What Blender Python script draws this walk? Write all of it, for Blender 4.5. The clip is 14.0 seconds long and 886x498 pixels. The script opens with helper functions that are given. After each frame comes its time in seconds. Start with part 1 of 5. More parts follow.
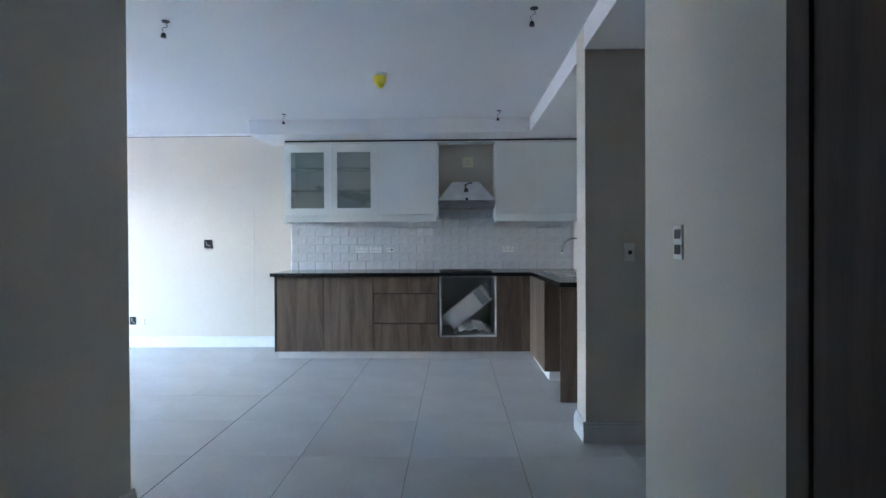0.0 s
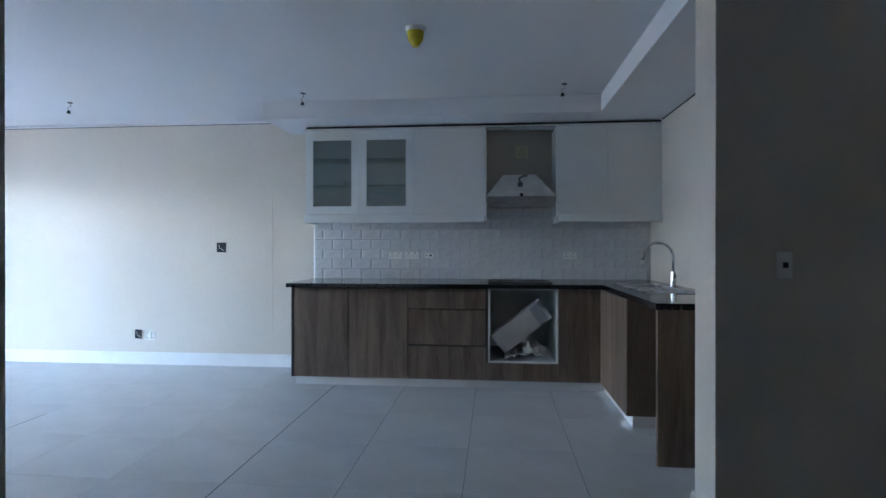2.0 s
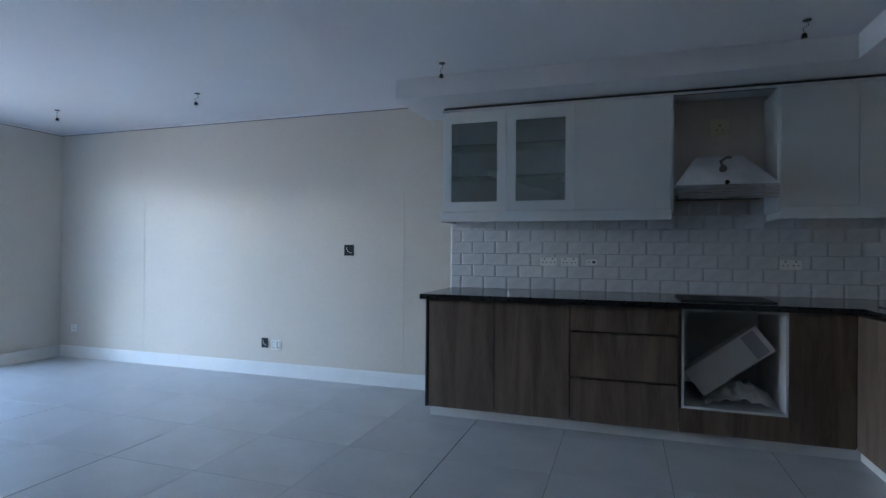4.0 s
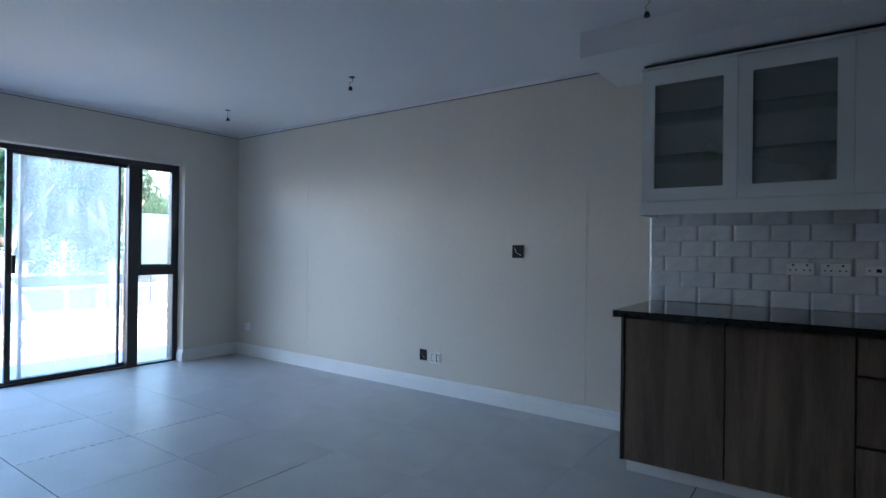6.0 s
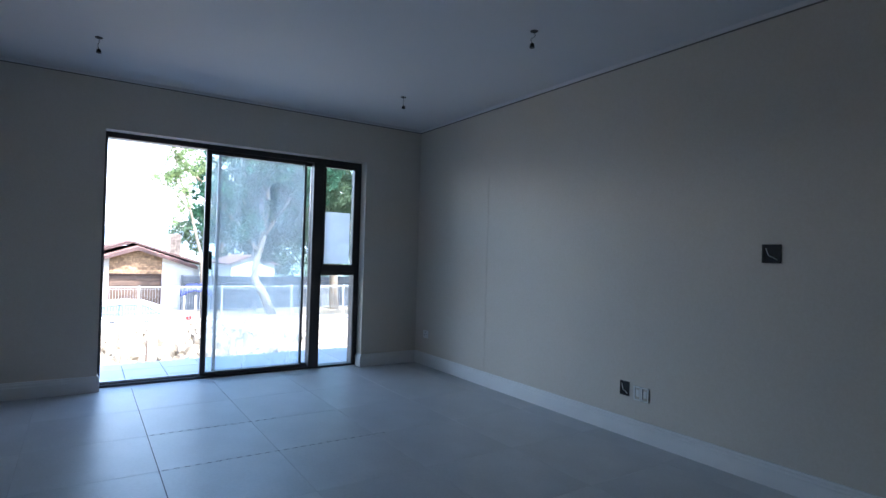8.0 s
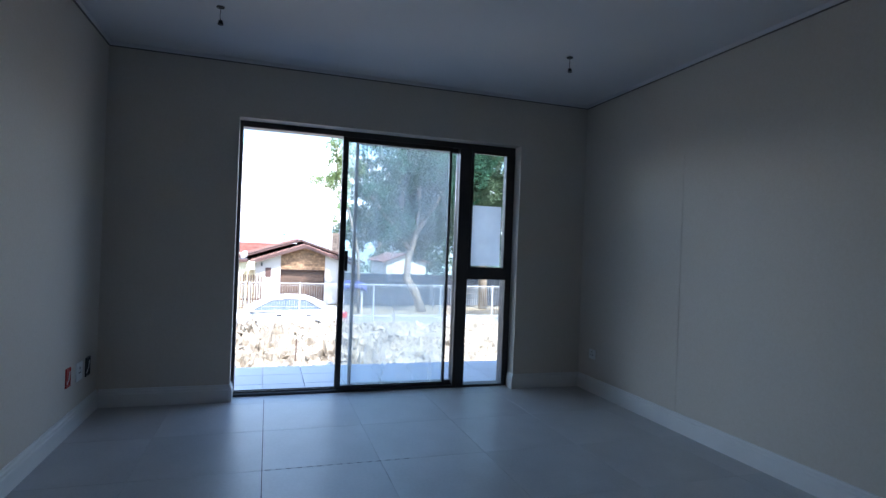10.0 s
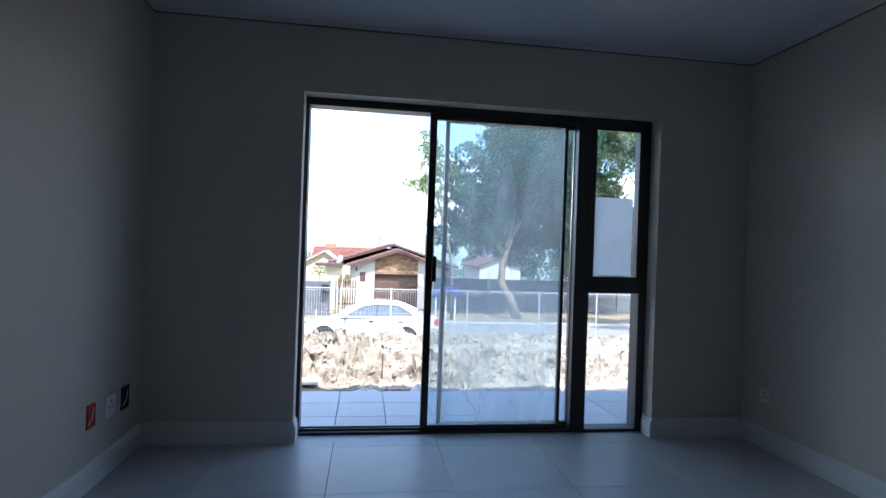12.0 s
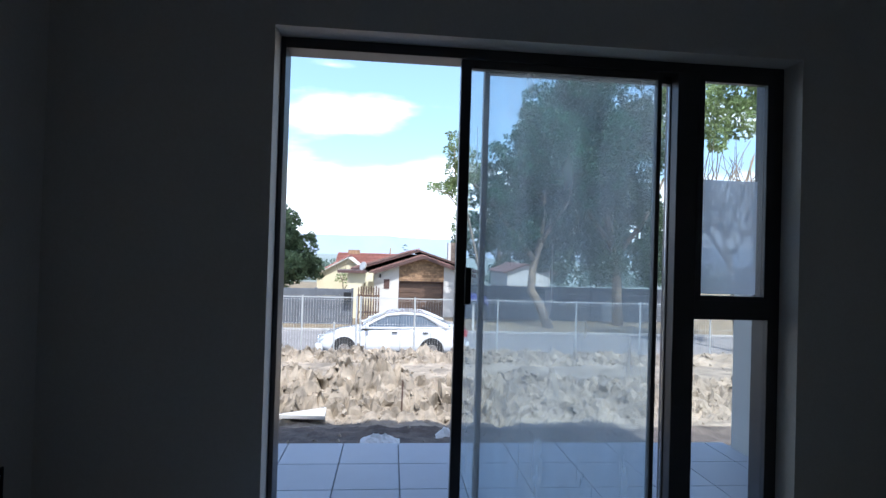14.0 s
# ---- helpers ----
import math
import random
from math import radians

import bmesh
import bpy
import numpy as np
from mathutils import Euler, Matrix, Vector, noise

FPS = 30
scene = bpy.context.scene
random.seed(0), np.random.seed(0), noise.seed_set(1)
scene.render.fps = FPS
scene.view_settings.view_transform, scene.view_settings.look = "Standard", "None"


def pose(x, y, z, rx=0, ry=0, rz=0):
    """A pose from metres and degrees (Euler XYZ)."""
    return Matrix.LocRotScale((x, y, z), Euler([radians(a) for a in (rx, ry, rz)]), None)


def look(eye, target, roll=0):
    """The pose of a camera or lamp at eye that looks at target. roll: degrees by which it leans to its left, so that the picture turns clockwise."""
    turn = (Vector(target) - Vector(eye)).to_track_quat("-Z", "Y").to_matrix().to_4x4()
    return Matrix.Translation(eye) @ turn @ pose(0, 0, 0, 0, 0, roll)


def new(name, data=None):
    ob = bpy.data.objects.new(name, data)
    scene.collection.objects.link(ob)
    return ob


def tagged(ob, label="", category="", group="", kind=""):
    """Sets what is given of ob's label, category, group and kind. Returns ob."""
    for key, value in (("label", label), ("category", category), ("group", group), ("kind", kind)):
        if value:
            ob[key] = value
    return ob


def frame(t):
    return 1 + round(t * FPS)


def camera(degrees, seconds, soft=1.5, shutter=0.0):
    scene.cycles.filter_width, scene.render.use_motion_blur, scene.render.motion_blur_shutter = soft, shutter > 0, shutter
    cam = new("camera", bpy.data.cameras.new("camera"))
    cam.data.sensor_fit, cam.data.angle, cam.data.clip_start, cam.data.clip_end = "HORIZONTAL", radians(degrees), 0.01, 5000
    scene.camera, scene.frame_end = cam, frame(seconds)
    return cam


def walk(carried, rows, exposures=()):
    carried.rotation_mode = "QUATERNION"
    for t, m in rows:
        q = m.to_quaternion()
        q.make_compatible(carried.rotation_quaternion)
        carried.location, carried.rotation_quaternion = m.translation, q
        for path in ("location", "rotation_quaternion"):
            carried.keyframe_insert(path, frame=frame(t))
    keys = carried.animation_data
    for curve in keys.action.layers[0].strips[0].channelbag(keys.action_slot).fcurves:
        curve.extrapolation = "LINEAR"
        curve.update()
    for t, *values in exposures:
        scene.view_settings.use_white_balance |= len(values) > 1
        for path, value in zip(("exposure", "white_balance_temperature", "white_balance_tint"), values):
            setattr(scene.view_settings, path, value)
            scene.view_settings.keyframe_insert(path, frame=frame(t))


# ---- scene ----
cam = camera(78.5, 14.0)
PATH = [
    (0, (-0.079, 0.291, 1.186), (-0.12, 2.29, 1.168), -0.3),
    (0.5, (-0.058, 0.535, 1.206), (-0.108, 2.534, 1.187), -0.3),
    (1, (-0.067, 0.77, 1.204), (-0.148, 2.768, 1.183), -0.3),
    (1.5, (-0.128, 1.025, 1.207), (-0.253, 3.021, 1.196), -0.1),
    (2, (-0.179, 1.272, 1.201), (-0.367, 3.263, 1.196), 0.0),
    (2.5, (-0.255, 1.509, 1.21), (-0.552, 3.487, 1.2), 0.1),
    (3, (-0.378, 1.734, 1.208), (-0.782, 3.693, 1.203), 0.2),
    (5.5, (-0.868, 2.704, 1.205), (-1.893, 4.422, 1.211), 0.7),
    (6, (-1.009, 2.862, 1.209), (-2.171, 4.489, 1.212), 0.7),
    (6.5, (-1.173, 2.97, 1.207), (-2.457, 4.504, 1.209), 0.8),
    (7, (-1.318, 3.128, 1.175), (-2.713, 4.56, 1.188), 1.3),
    (7.5, (-1.423, 3.398, 1.147), (-2.959, 4.678, 1.172), 1.4),
    (8, (-1.53, 3.56, 1.142), (-3.198, 4.664, 1.167), 1.7),
    (8.5, (-1.748, 3.61, 1.149), (-3.487, 4.599, 1.168), 1.8),
    (9, (-1.943, 3.694, 1.146), (-3.742, 4.567, 1.162), 1.9),
    (11.5, (-3.04, 4.078, 1.174), (-5.015, 4.397, 1.171), 2.2),
    (12, (-3.277, 4.063, 1.156), (-5.257, 4.345, 1.162), 2.0),
    (12.5, (-3.526, 4.057, 1.16), (-5.509, 4.314, 1.171), 1.9),
    (13, (-3.784, 4.125, 1.141), (-5.77, 4.359, 1.161), 1.9),
    (13.5, (-4.056, 4.169, 1.147), (-6.045, 4.379, 1.168), 1.6),
    (14, (-4.35, 4.162, 1.167), (-6.341, 4.35, 1.191), 1.7),
]
EXPOSURES = [(0.0, 5.98, 5780, 11), (1.5, 5.3, 5620, 11), (2.0, 5.18, 5560, 11), (3.0, 4.8, 5470, 11), (6.5, 3.55, 5500, 11), (9.0, 2.42, 5560, 11), (12.5, 1.58, 5680, 11), (14.0, 0.98, 5700, 11)]
walk(cam, [(t, look(eye, target, roll)) for t, eye, target, roll in PATH], EXPOSURES)

# ---- world, sun and exposure ----
SUN_ELEV, SUN_AZ = 58.0, 82.0
world = bpy.data.worlds.new("world")
scene.world = world
world.use_nodes = True
wn, wl = world.node_tree.nodes, world.node_tree.links
sky = wn.new("ShaderNodeTexSky")
sky.sky_type = "NISHITA"
sky.sun_disc = False
sky.sun_elevation = radians(SUN_ELEV)
sky.sun_rotation = radians(SUN_AZ)
sky.air_density, sky.dust_density, sky.ozone_density = 1.0, 1.6, 0.7
wn["Background"].inputs["Strength"].default_value = 0.15
wl.new(sky.outputs[0], wn["Background"].inputs["Color"])
sun = new("sun", bpy.data.lights.new("sun", "SUN"))
sun.data.energy, sun.data.angle, sun.data.color = 3.6, radians(0.53), (1.0, 0.95, 0.87)
se, sa = radians(SUN_ELEV), radians(SUN_AZ)
sun.matrix_basis = look((0, 0, 30), (-math.sin(sa) * math.cos(se), -math.cos(sa) * math.cos(se), 30 - math.sin(se)))


# ---- materials ----
def rgb(c):
    return (c[0], c[1], c[2], 1.0)


def mat(name, col, rough=0.6, metal=0.0, scale=6.0, vary=0.08, bump=0.05, fine=180.0, stain=0.0, spec=0.5, rnd=0.0, stretch=(1, 1, 1), detail=6.0, coat=0.0):
    """Paint-like surface: colour with broad stains and fine grain, bump, uneven roughness. rnd: variation from object to object."""
    m = bpy.data.materials.new(name)
    m.use_nodes = True
    n, l = m.node_tree.nodes, m.node_tree.links
    b = n["Principled BSDF"]
    tc = n.new("ShaderNodeTexCoord")
    mp = n.new("ShaderNodeMapping")
    mp.inputs["Scale"].default_value = stretch
    l.new(tc.outputs["Object"], mp.inputs["Vector"])
    n1, n2 = n.new("ShaderNodeTexNoise"), n.new("ShaderNodeTexNoise")
    n1.inputs["Scale"].default_value, n1.inputs["Detail"].default_value = scale, detail
    n2.inputs["Scale"].default_value, n2.inputs["Detail"].default_value = fine, 3.0
    l.new(mp.outputs[0], n1.inputs["Vector"])
    l.new(mp.outputs[0], n2.inputs["Vector"])
    ramp = n.new("ShaderNodeValToRGB")
    ramp.color_ramp.elements[0].position, ramp.color_ramp.elements[1].position = 0.3, 0.72
    ramp.color_ramp.elements[0].color = rgb([max(0, c * (1 - vary - stain)) for c in col])
    ramp.color_ramp.elements[1].color = rgb([min(1, c * (1 + vary)) for c in col])
    l.new(n1.outputs["Fac"], ramp.inputs["Fac"])
    last = ramp.outputs["Color"]
    mixer = n.new("ShaderNodeMixRGB")
    mixer.blend_type, mixer.inputs["Fac"].default_value = "OVERLAY", 0.12
    l.new(last, mixer.inputs["Color1"])
    l.new(n2.outputs["Fac"], mixer.inputs["Color2"])
    last = mixer.outputs["Color"]
    if rnd:
        info, hsv, mr = n.new("ShaderNodeObjectInfo"), n.new("ShaderNodeHueSaturation"), n.new("ShaderNodeMapRange")
        mr.inputs["To Min"].default_value, mr.inputs["To Max"].default_value = 1 - rnd, 1 + rnd
        l.new(info.outputs["Random"], mr.inputs["Value"])
        l.new(mr.outputs[0], hsv.inputs["Value"])
        l.new(last, hsv.inputs["Color"])
        last = hsv.outputs["Color"]
    l.new(last, b.inputs["Base Color"])
    rr = n.new("ShaderNodeMapRange")
    rr.inputs["To Min"].default_value, rr.inputs["To Max"].default_value = max(0.02, rough - 0.08), min(1, rough + 0.08)
    l.new(n1.outputs["Fac"], rr.inputs["Value"])
    l.new(rr.outputs[0], b.inputs["Roughness"])
    b.inputs["Metallic"].default_value = metal
    b.inputs["Specular IOR Level"].default_value = spec
    b.inputs["Coat Weight"].default_value = coat
    if bump:
        bp, add = n.new("ShaderNodeBump"), n.new("ShaderNodeMath")
        add.operation = "ADD"
        l.new(n1.outputs["Fac"], add.inputs[0])
        l.new(n2.outputs["Fac"], add.inputs[1])
        l.new(add.outputs[0], bp.inputs["Height"])
        bp.inputs["Strength"].default_value, bp.inputs["Distance"].default_value = bump, 0.01
        l.new(bp.outputs[0], b.inputs["Normal"])
    return m


def wood(name, dark, light, rough=0.45, along="Z", scale=1.0, rnd=0.06):
    """Wood-grain laminate: long fibres with broad figure."""
    m = bpy.data.materials.new(name)
    m.use_nodes = True
    n, l = m.node_tree.nodes, m.node_tree.links
    b = n["Principled BSDF"]
    tc, mp, info = n.new("ShaderNodeTexCoord"), n.new("ShaderNodeMapping"), n.new("ShaderNodeObjectInfo")
    mp.inputs["Scale"].default_value = {"Z": (9 * scale, 9 * scale, 0.8 * scale), "X": (0.8 * scale, 9 * scale, 9 * scale), "Y": (9 * scale, 0.8 * scale, 9 * scale)}[along]
    off = n.new("ShaderNodeVectorMath")
    off.operation = "ADD"
    l.new(tc.outputs["Object"], off.inputs[0])
    l.new(info.outputs["Random"], off.inputs[1])
    l.new(off.outputs[0], mp.inputs["Vector"])
    n1, n2 = n.new("ShaderNodeTexNoise"), n.new("ShaderNodeTexNoise")
    n1.inputs["Scale"].default_value, n1.inputs["Detail"].default_value, n1.inputs["Distortion"].default_value = 1.2, 8.0, 0.8
    n2.inputs["Scale"].default_value, n2.inputs["Detail"].default_value = 14.0, 4.0
    l.new(mp.outputs[0], n1.inputs["Vector"])
    l.new(mp.outputs[0], n2.inputs["Vector"])
    mix = n.new("ShaderNodeMath")
    mix.operation = "MULTIPLY_ADD"
    l.new(n2.outputs["Fac"], mix.inputs[0])
    mix.inputs[1].default_value = 0.45
    l.new(n1.outputs["Fac"], mix.inputs[2])
    ramp = n.new("ShaderNodeValToRGB")
    e = ramp.color_ramp.elements
    e[0].position, e[1].position = 0.5, 0.9
    e[0].color, e[1].color = rgb(dark), rgb(light)
    l.new(mix.outputs[0], ramp.inputs["Fac"])
    hsv, mr = n.new("ShaderNodeHueSaturation"), n.new("ShaderNodeMapRange")
    mr.inputs["To Min"].default_value, mr.inputs["To Max"].default_value = 1 - rnd, 1 + rnd
    l.new(info.outputs["Random"], mr.inputs["Value"])
    l.new(mr.outputs[0], hsv.inputs["Value"])
    l.new(ramp.outputs["Color"], hsv.inputs["Color"])
    l.new(hsv.outputs["Color"], b.inputs["Base Color"])
    b.inputs["Roughness"].default_value = rough
    bp = n.new("ShaderNodeBump")
    bp.inputs["Strength"].default_value, bp.inputs["Distance"].default_value = 0.12, 0.002
    l.new(n2.outputs["Fac"], bp.inputs["Height"])
    l.new(bp.outputs[0], b.inputs["Normal"])
    return m


def glass(name, tint=(0.96, 0.98, 0.98), haze=0.0, haze_col=(0.6, 0.68, 0.75), streaks=0.0, rough=0.0, through_film=0.75):
    """Thin pane: clear with Fresnel gloss, and a film of dust that scatters light."""
    m = bpy.data.materials.new(name)
    m.use_nodes = True
    n, l = m.node_tree.nodes, m.node_tree.links
    n.remove(n["Principled BSDF"])
    out = n["Material Output"]
    tr, gl, fr, mx = n.new("ShaderNodeBsdfTransparent"), n.new("ShaderNodeBsdfGlossy"), n.new("ShaderNodeFresnel"), n.new("ShaderNodeMixShader")
    tr.inputs["Color"].default_value = rgb(tint)
    gl.inputs["Roughness"].default_value = rough
    fr.inputs["IOR"].default_value = 1.35
    l.new(fr.outputs[0], mx.inputs["Fac"])
    l.new(tr.outputs[0], mx.inputs[1])
    l.new(gl.outputs[0], mx.inputs[2])
    last = mx.outputs[0]
    if haze:
        df, tl, ad, hz = n.new("ShaderNodeBsdfDiffuse"), n.new("ShaderNodeBsdfTranslucent"), n.new("ShaderNodeMixShader"), n.new("ShaderNodeMixShader")
        df.inputs["Color"].default_value = rgb(haze_col)
        tl.inputs["Color"].default_value = rgb(haze_col)
        ad.inputs["Fac"].default_value = through_film
        l.new(df.outputs[0], ad.inputs[1])
        l.new(tl.outputs[0], ad.inputs[2])
        tc, mp, ns, mr = n.new("ShaderNodeTexCoord"), n.new("ShaderNodeMapping"), n.new("ShaderNodeTexNoise"), n.new("ShaderNodeMapRange")
        mp.inputs["Scale"].default_value = (1, 5 if streaks else 2, 0.9 if streaks else 2)
        ns.inputs["Scale"].default_value, ns.inputs["Detail"].default_value = 2.2, 7.0
        l.new(tc.outputs["Object"], mp.inputs["Vector"])
        l.new(mp.outputs[0], ns.inputs["Vector"])
        l.new(ns.outputs["Fac"], mr.inputs["Value"])
        mr.inputs["From Min"].default_value, mr.inputs["From Max"].default_value = 0.3, 0.75
        mr.inputs["To Min"].default_value, mr.inputs["To Max"].default_value = haze * (0.6 if streaks else 0.9), haze * (1.4 if streaks else 1.1)
        fac = mr.outputs[0]
        if streaks:
            mp2, n3, m3, a3 = n.new("ShaderNodeMapping"), n.new("ShaderNodeTexNoise"), n.new("ShaderNodeMapRange"), n.new("ShaderNodeMath")
            mp2.inputs["Scale"].default_value, mp2.inputs["Rotation"].default_value = (1, 75, 1.3), (0.05, 0, 0)
            n3.inputs["Scale"].default_value, n3.inputs["Detail"].default_value = 1.6, 1.5
            l.new(tc.outputs["Object"], mp2.inputs["Vector"])
            l.new(mp2.outputs[0], n3.inputs["Vector"])
            l.new(n3.outputs["Fac"], m3.inputs["Value"])
            m3.inputs["From Min"].default_value, m3.inputs["From Max"].default_value = 0.72, 0.78
            m3.inputs["To Min"].default_value, m3.inputs["To Max"].default_value = 0.0, 0.15
            a3.operation = "ADD"
            l.new(fac, a3.inputs[0])
            l.new(m3.outputs[0], a3.inputs[1])
            fac = a3.outputs[0]
        l.new(fac, hz.inputs["Fac"])
        l.new(last, hz.inputs[1])
        l.new(ad.outputs[0], hz.inputs[2])
        last = hz.outputs[0]
    l.new(last, out.inputs["Surface"])
    return m


M_WALL = mat("wall_paint", (0.66, 0.605, 0.525), 0.55, scale=1.3, vary=0.03, bump=0.06, fine=90)
M_WALL2 = mat("wall_paint_reveal", (0.80, 0.79, 0.77), 0.55, scale=2, vary=0.04, bump=0.08, fine=90)
M_CEIL = mat("ceiling_paint", (0.77, 0.77, 0.785), 0.7, scale=1.1, vary=0.02, bump=0.04, fine=120)
M_SKIRT = mat("skirting_paint", (0.80, 0.80, 0.79), 0.35, scale=5, vary=0.03, bump=0.02)
M_TILE = mat("floor_tile", (0.57, 0.57, 0.57), 0.38, scale=2.3, vary=0.08, bump=0.015, fine=60, stain=0.05, rnd=0.025)
M_GROUT = mat("grout", (0.47, 0.47, 0.47), 0.9, scale=8, vary=0.15, bump=0.1)
M_GROUT_W = mat("white_grout", (0.60, 0.61, 0.62), 0.6, scale=8, vary=0.05, bump=0.02)
M_GROUT_D = mat("open_joint", (0.05, 0.05, 0.055), 0.9, scale=20, vary=0.3, bump=0.1)
M_CAB = wood("brown_laminate", (0.075, 0.052, 0.037), (0.19, 0.135, 0.095), 0.5)
M_CABDARK = mat("dark_edge", (0.025, 0.022, 0.02), 0.5, scale=10)
M_WHITE = mat("white_cabinet", (0.70, 0.71, 0.70), 0.35, scale=3, vary=0.02, bump=0.01)
M_WHITEIN = mat("white_board", (0.62, 0.62, 0.60), 0.5, scale=3, vary=0.03, bump=0.01)
M_GRANITE = mat("black_granite", (0.02, 0.02, 0.022), 0.12, scale=60, vary=0.6, bump=0.0, fine=400)
M_METRO = mat("white_glazed_tile", (0.64, 0.65, 0.66), 0.28, scale=5, vary=0.02, bump=0.01, rnd=0.02)
M_STEEL = mat("brushed_steel", (0.55, 0.55, 0.56), 0.28, 1.0, scale=8, vary=0.1, bump=0.02, stretch=(1, 1, 20))
M_CHROME = mat("chrome", (0.62, 0.63, 0.65), 0.14, 1.0, scale=5, vary=0.02, bump=0)
M_ALU = mat("bronze_aluminium", (0.055, 0.05, 0.052), 0.4, 0.3, scale=8, vary=0.1, bump=0.02)
M_BLACK = mat("black_plastic", (0.012, 0.012, 0.013), 0.4, scale=10)
M_YELLOW = mat("yellow_cap", (0.72, 0.60, 0.02), 0.4, scale=10)
M_PLASTIC = mat("white_plastic", (0.84, 0.84, 0.82), 0.35, scale=8, vary=0.03, bump=0)
M_CREAM = mat("cream_plastic", (0.80, 0.75, 0.55), 0.4, scale=8, vary=0.03, bump=0)
M_RED = mat("red_plastic", (0.45, 0.03, 0.02), 0.4, scale=8)
M_CARD = mat("off_white_carton", (0.60, 0.58, 0.55), 0.7, scale=6, vary=0.06)
# grey of half-grouted joints and hood fittings, also of painted shade lines
M_GAP = mat("plain_grey_and_shade_lines", (0.20, 0.19, 0.18), 0.9, scale=10, vary=0.1)
M_HOLE = mat("wall_recess", (0.03, 0.03, 0.035), 0.9, scale=10)
M_DOOR = wood("dark_door_timber", (0.045, 0.034, 0.026), (0.085, 0.066, 0.052), 0.75)
M_CONC = mat("kerb_concrete", (0.32, 0.31, 0.29), 0.9, scale=3, vary=0.15, bump=0.2, fine=50)
M_CHIM = mat("dark_face_brick", (0.15, 0.12, 0.10), 0.9, scale=9, vary=0.3, bump=0.3, rnd=0.2)
M_GLASS = glass("clear_glass")
M_GLASS_S = glass("dusty_glass", (0.89, 0.955, 0.98), 0.20, (0.89, 0.94, 0.99), streaks=1)
M_GLASS_F = glass("smeared_glass", (0.97, 0.98, 0.99), 0.03, (0.9, 0.92, 0.93), streaks=1)
M_GLASS_C = glass("frosted_cabinet_glass", (0.93, 0.97, 0.95), 0.30, (0.66, 0.74, 0.70), through_film=0.3)
M_PAPER = glass("sheet_on_pane", (0.80, 0.85, 0.92), 0.68, (0.93, 0.96, 1.0))
M_SAND = mat("dug_sand", (0.32, 0.27, 0.205), 0.95, scale=3.5, vary=0.28, bump=1.0, fine=26, stain=0.25, detail=10)
M_ASPH = mat("asphalt", (0.20, 0.19, 0.18), 0.9, scale=1.2, vary=0.15, bump=0.2, fine=60)
M_GRASS = mat("dry_verge", (0.20, 0.16, 0.10), 0.95, scale=1.2, vary=0.3, bump=0.5, fine=25)
# far ground greyed: distance haze is put into its colour
M_FAR = mat("far_ground_haze_tint", (0.20, 0.24, 0.22), 1.0, scale=0.05, vary=0.3, bump=0)
M_RENDER = mat("white_render", (0.56, 0.54, 0.50), 0.8, scale=1.5, vary=0.05, bump=0.15, fine=50)
M_YRENDER = mat("cream_render", (0.62, 0.56, 0.38), 0.8, scale=1.5, vary=0.05, bump=0.15, fine=50)
M_GREYWALL = mat("grey_precast", (0.10, 0.108, 0.12), 0.85, scale=3, vary=0.2, bump=0.3, fine=30, rnd=0.12)
M_STONE = mat("sandstone_cladding", (0.30, 0.19, 0.11), 0.9, scale=7, vary=0.35, bump=0.4, fine=40, rnd=0.35)
M_FASCIA = mat("brown_fascia", (0.085, 0.045, 0.038), 0.6, scale=4, vary=0.15)
M_ROOF = mat("terracotta_roof_tile", (0.33, 0.14, 0.11), 0.75, scale=4, vary=0.25, bump=0.3, fine=30, rnd=0.2)
M_ROOFD = mat("dark_roof_tile", (0.15, 0.078, 0.06), 0.75, scale=4, vary=0.3, bump=0.3, fine=30, rnd=0.25)
M_GARAGE = wood("garage_timber", (0.05, 0.03, 0.022), (0.14, 0.085, 0.055), 0.6, along="Y", scale=0.6, rnd=0.15)
M_PATIO = mat("patio_tile", (0.50, 0.52, 0.56), 0.45, scale=3, vary=0.06, bump=0.05, rnd=0.05)
M_CARP = mat("white_car_paint", (0.60, 0.61, 0.62), 0.18, scale=3, vary=0.01, bump=0, coat=0.8)
M_CARG = mat("car_glass", (0.05, 0.075, 0.10), 0.04, scale=3, bump=0, spec=0.8)
M_RUBBER = mat("tyre_rubber", (0.02, 0.02, 0.02), 0.8, scale=10)
M_LAMPRED = mat("tail_lamp", (0.35, 0.02, 0.02), 0.15, scale=8)
M_GALV = mat("galvanised_wire", (0.50, 0.51, 0.50), 0.45, 0.4, scale=10)


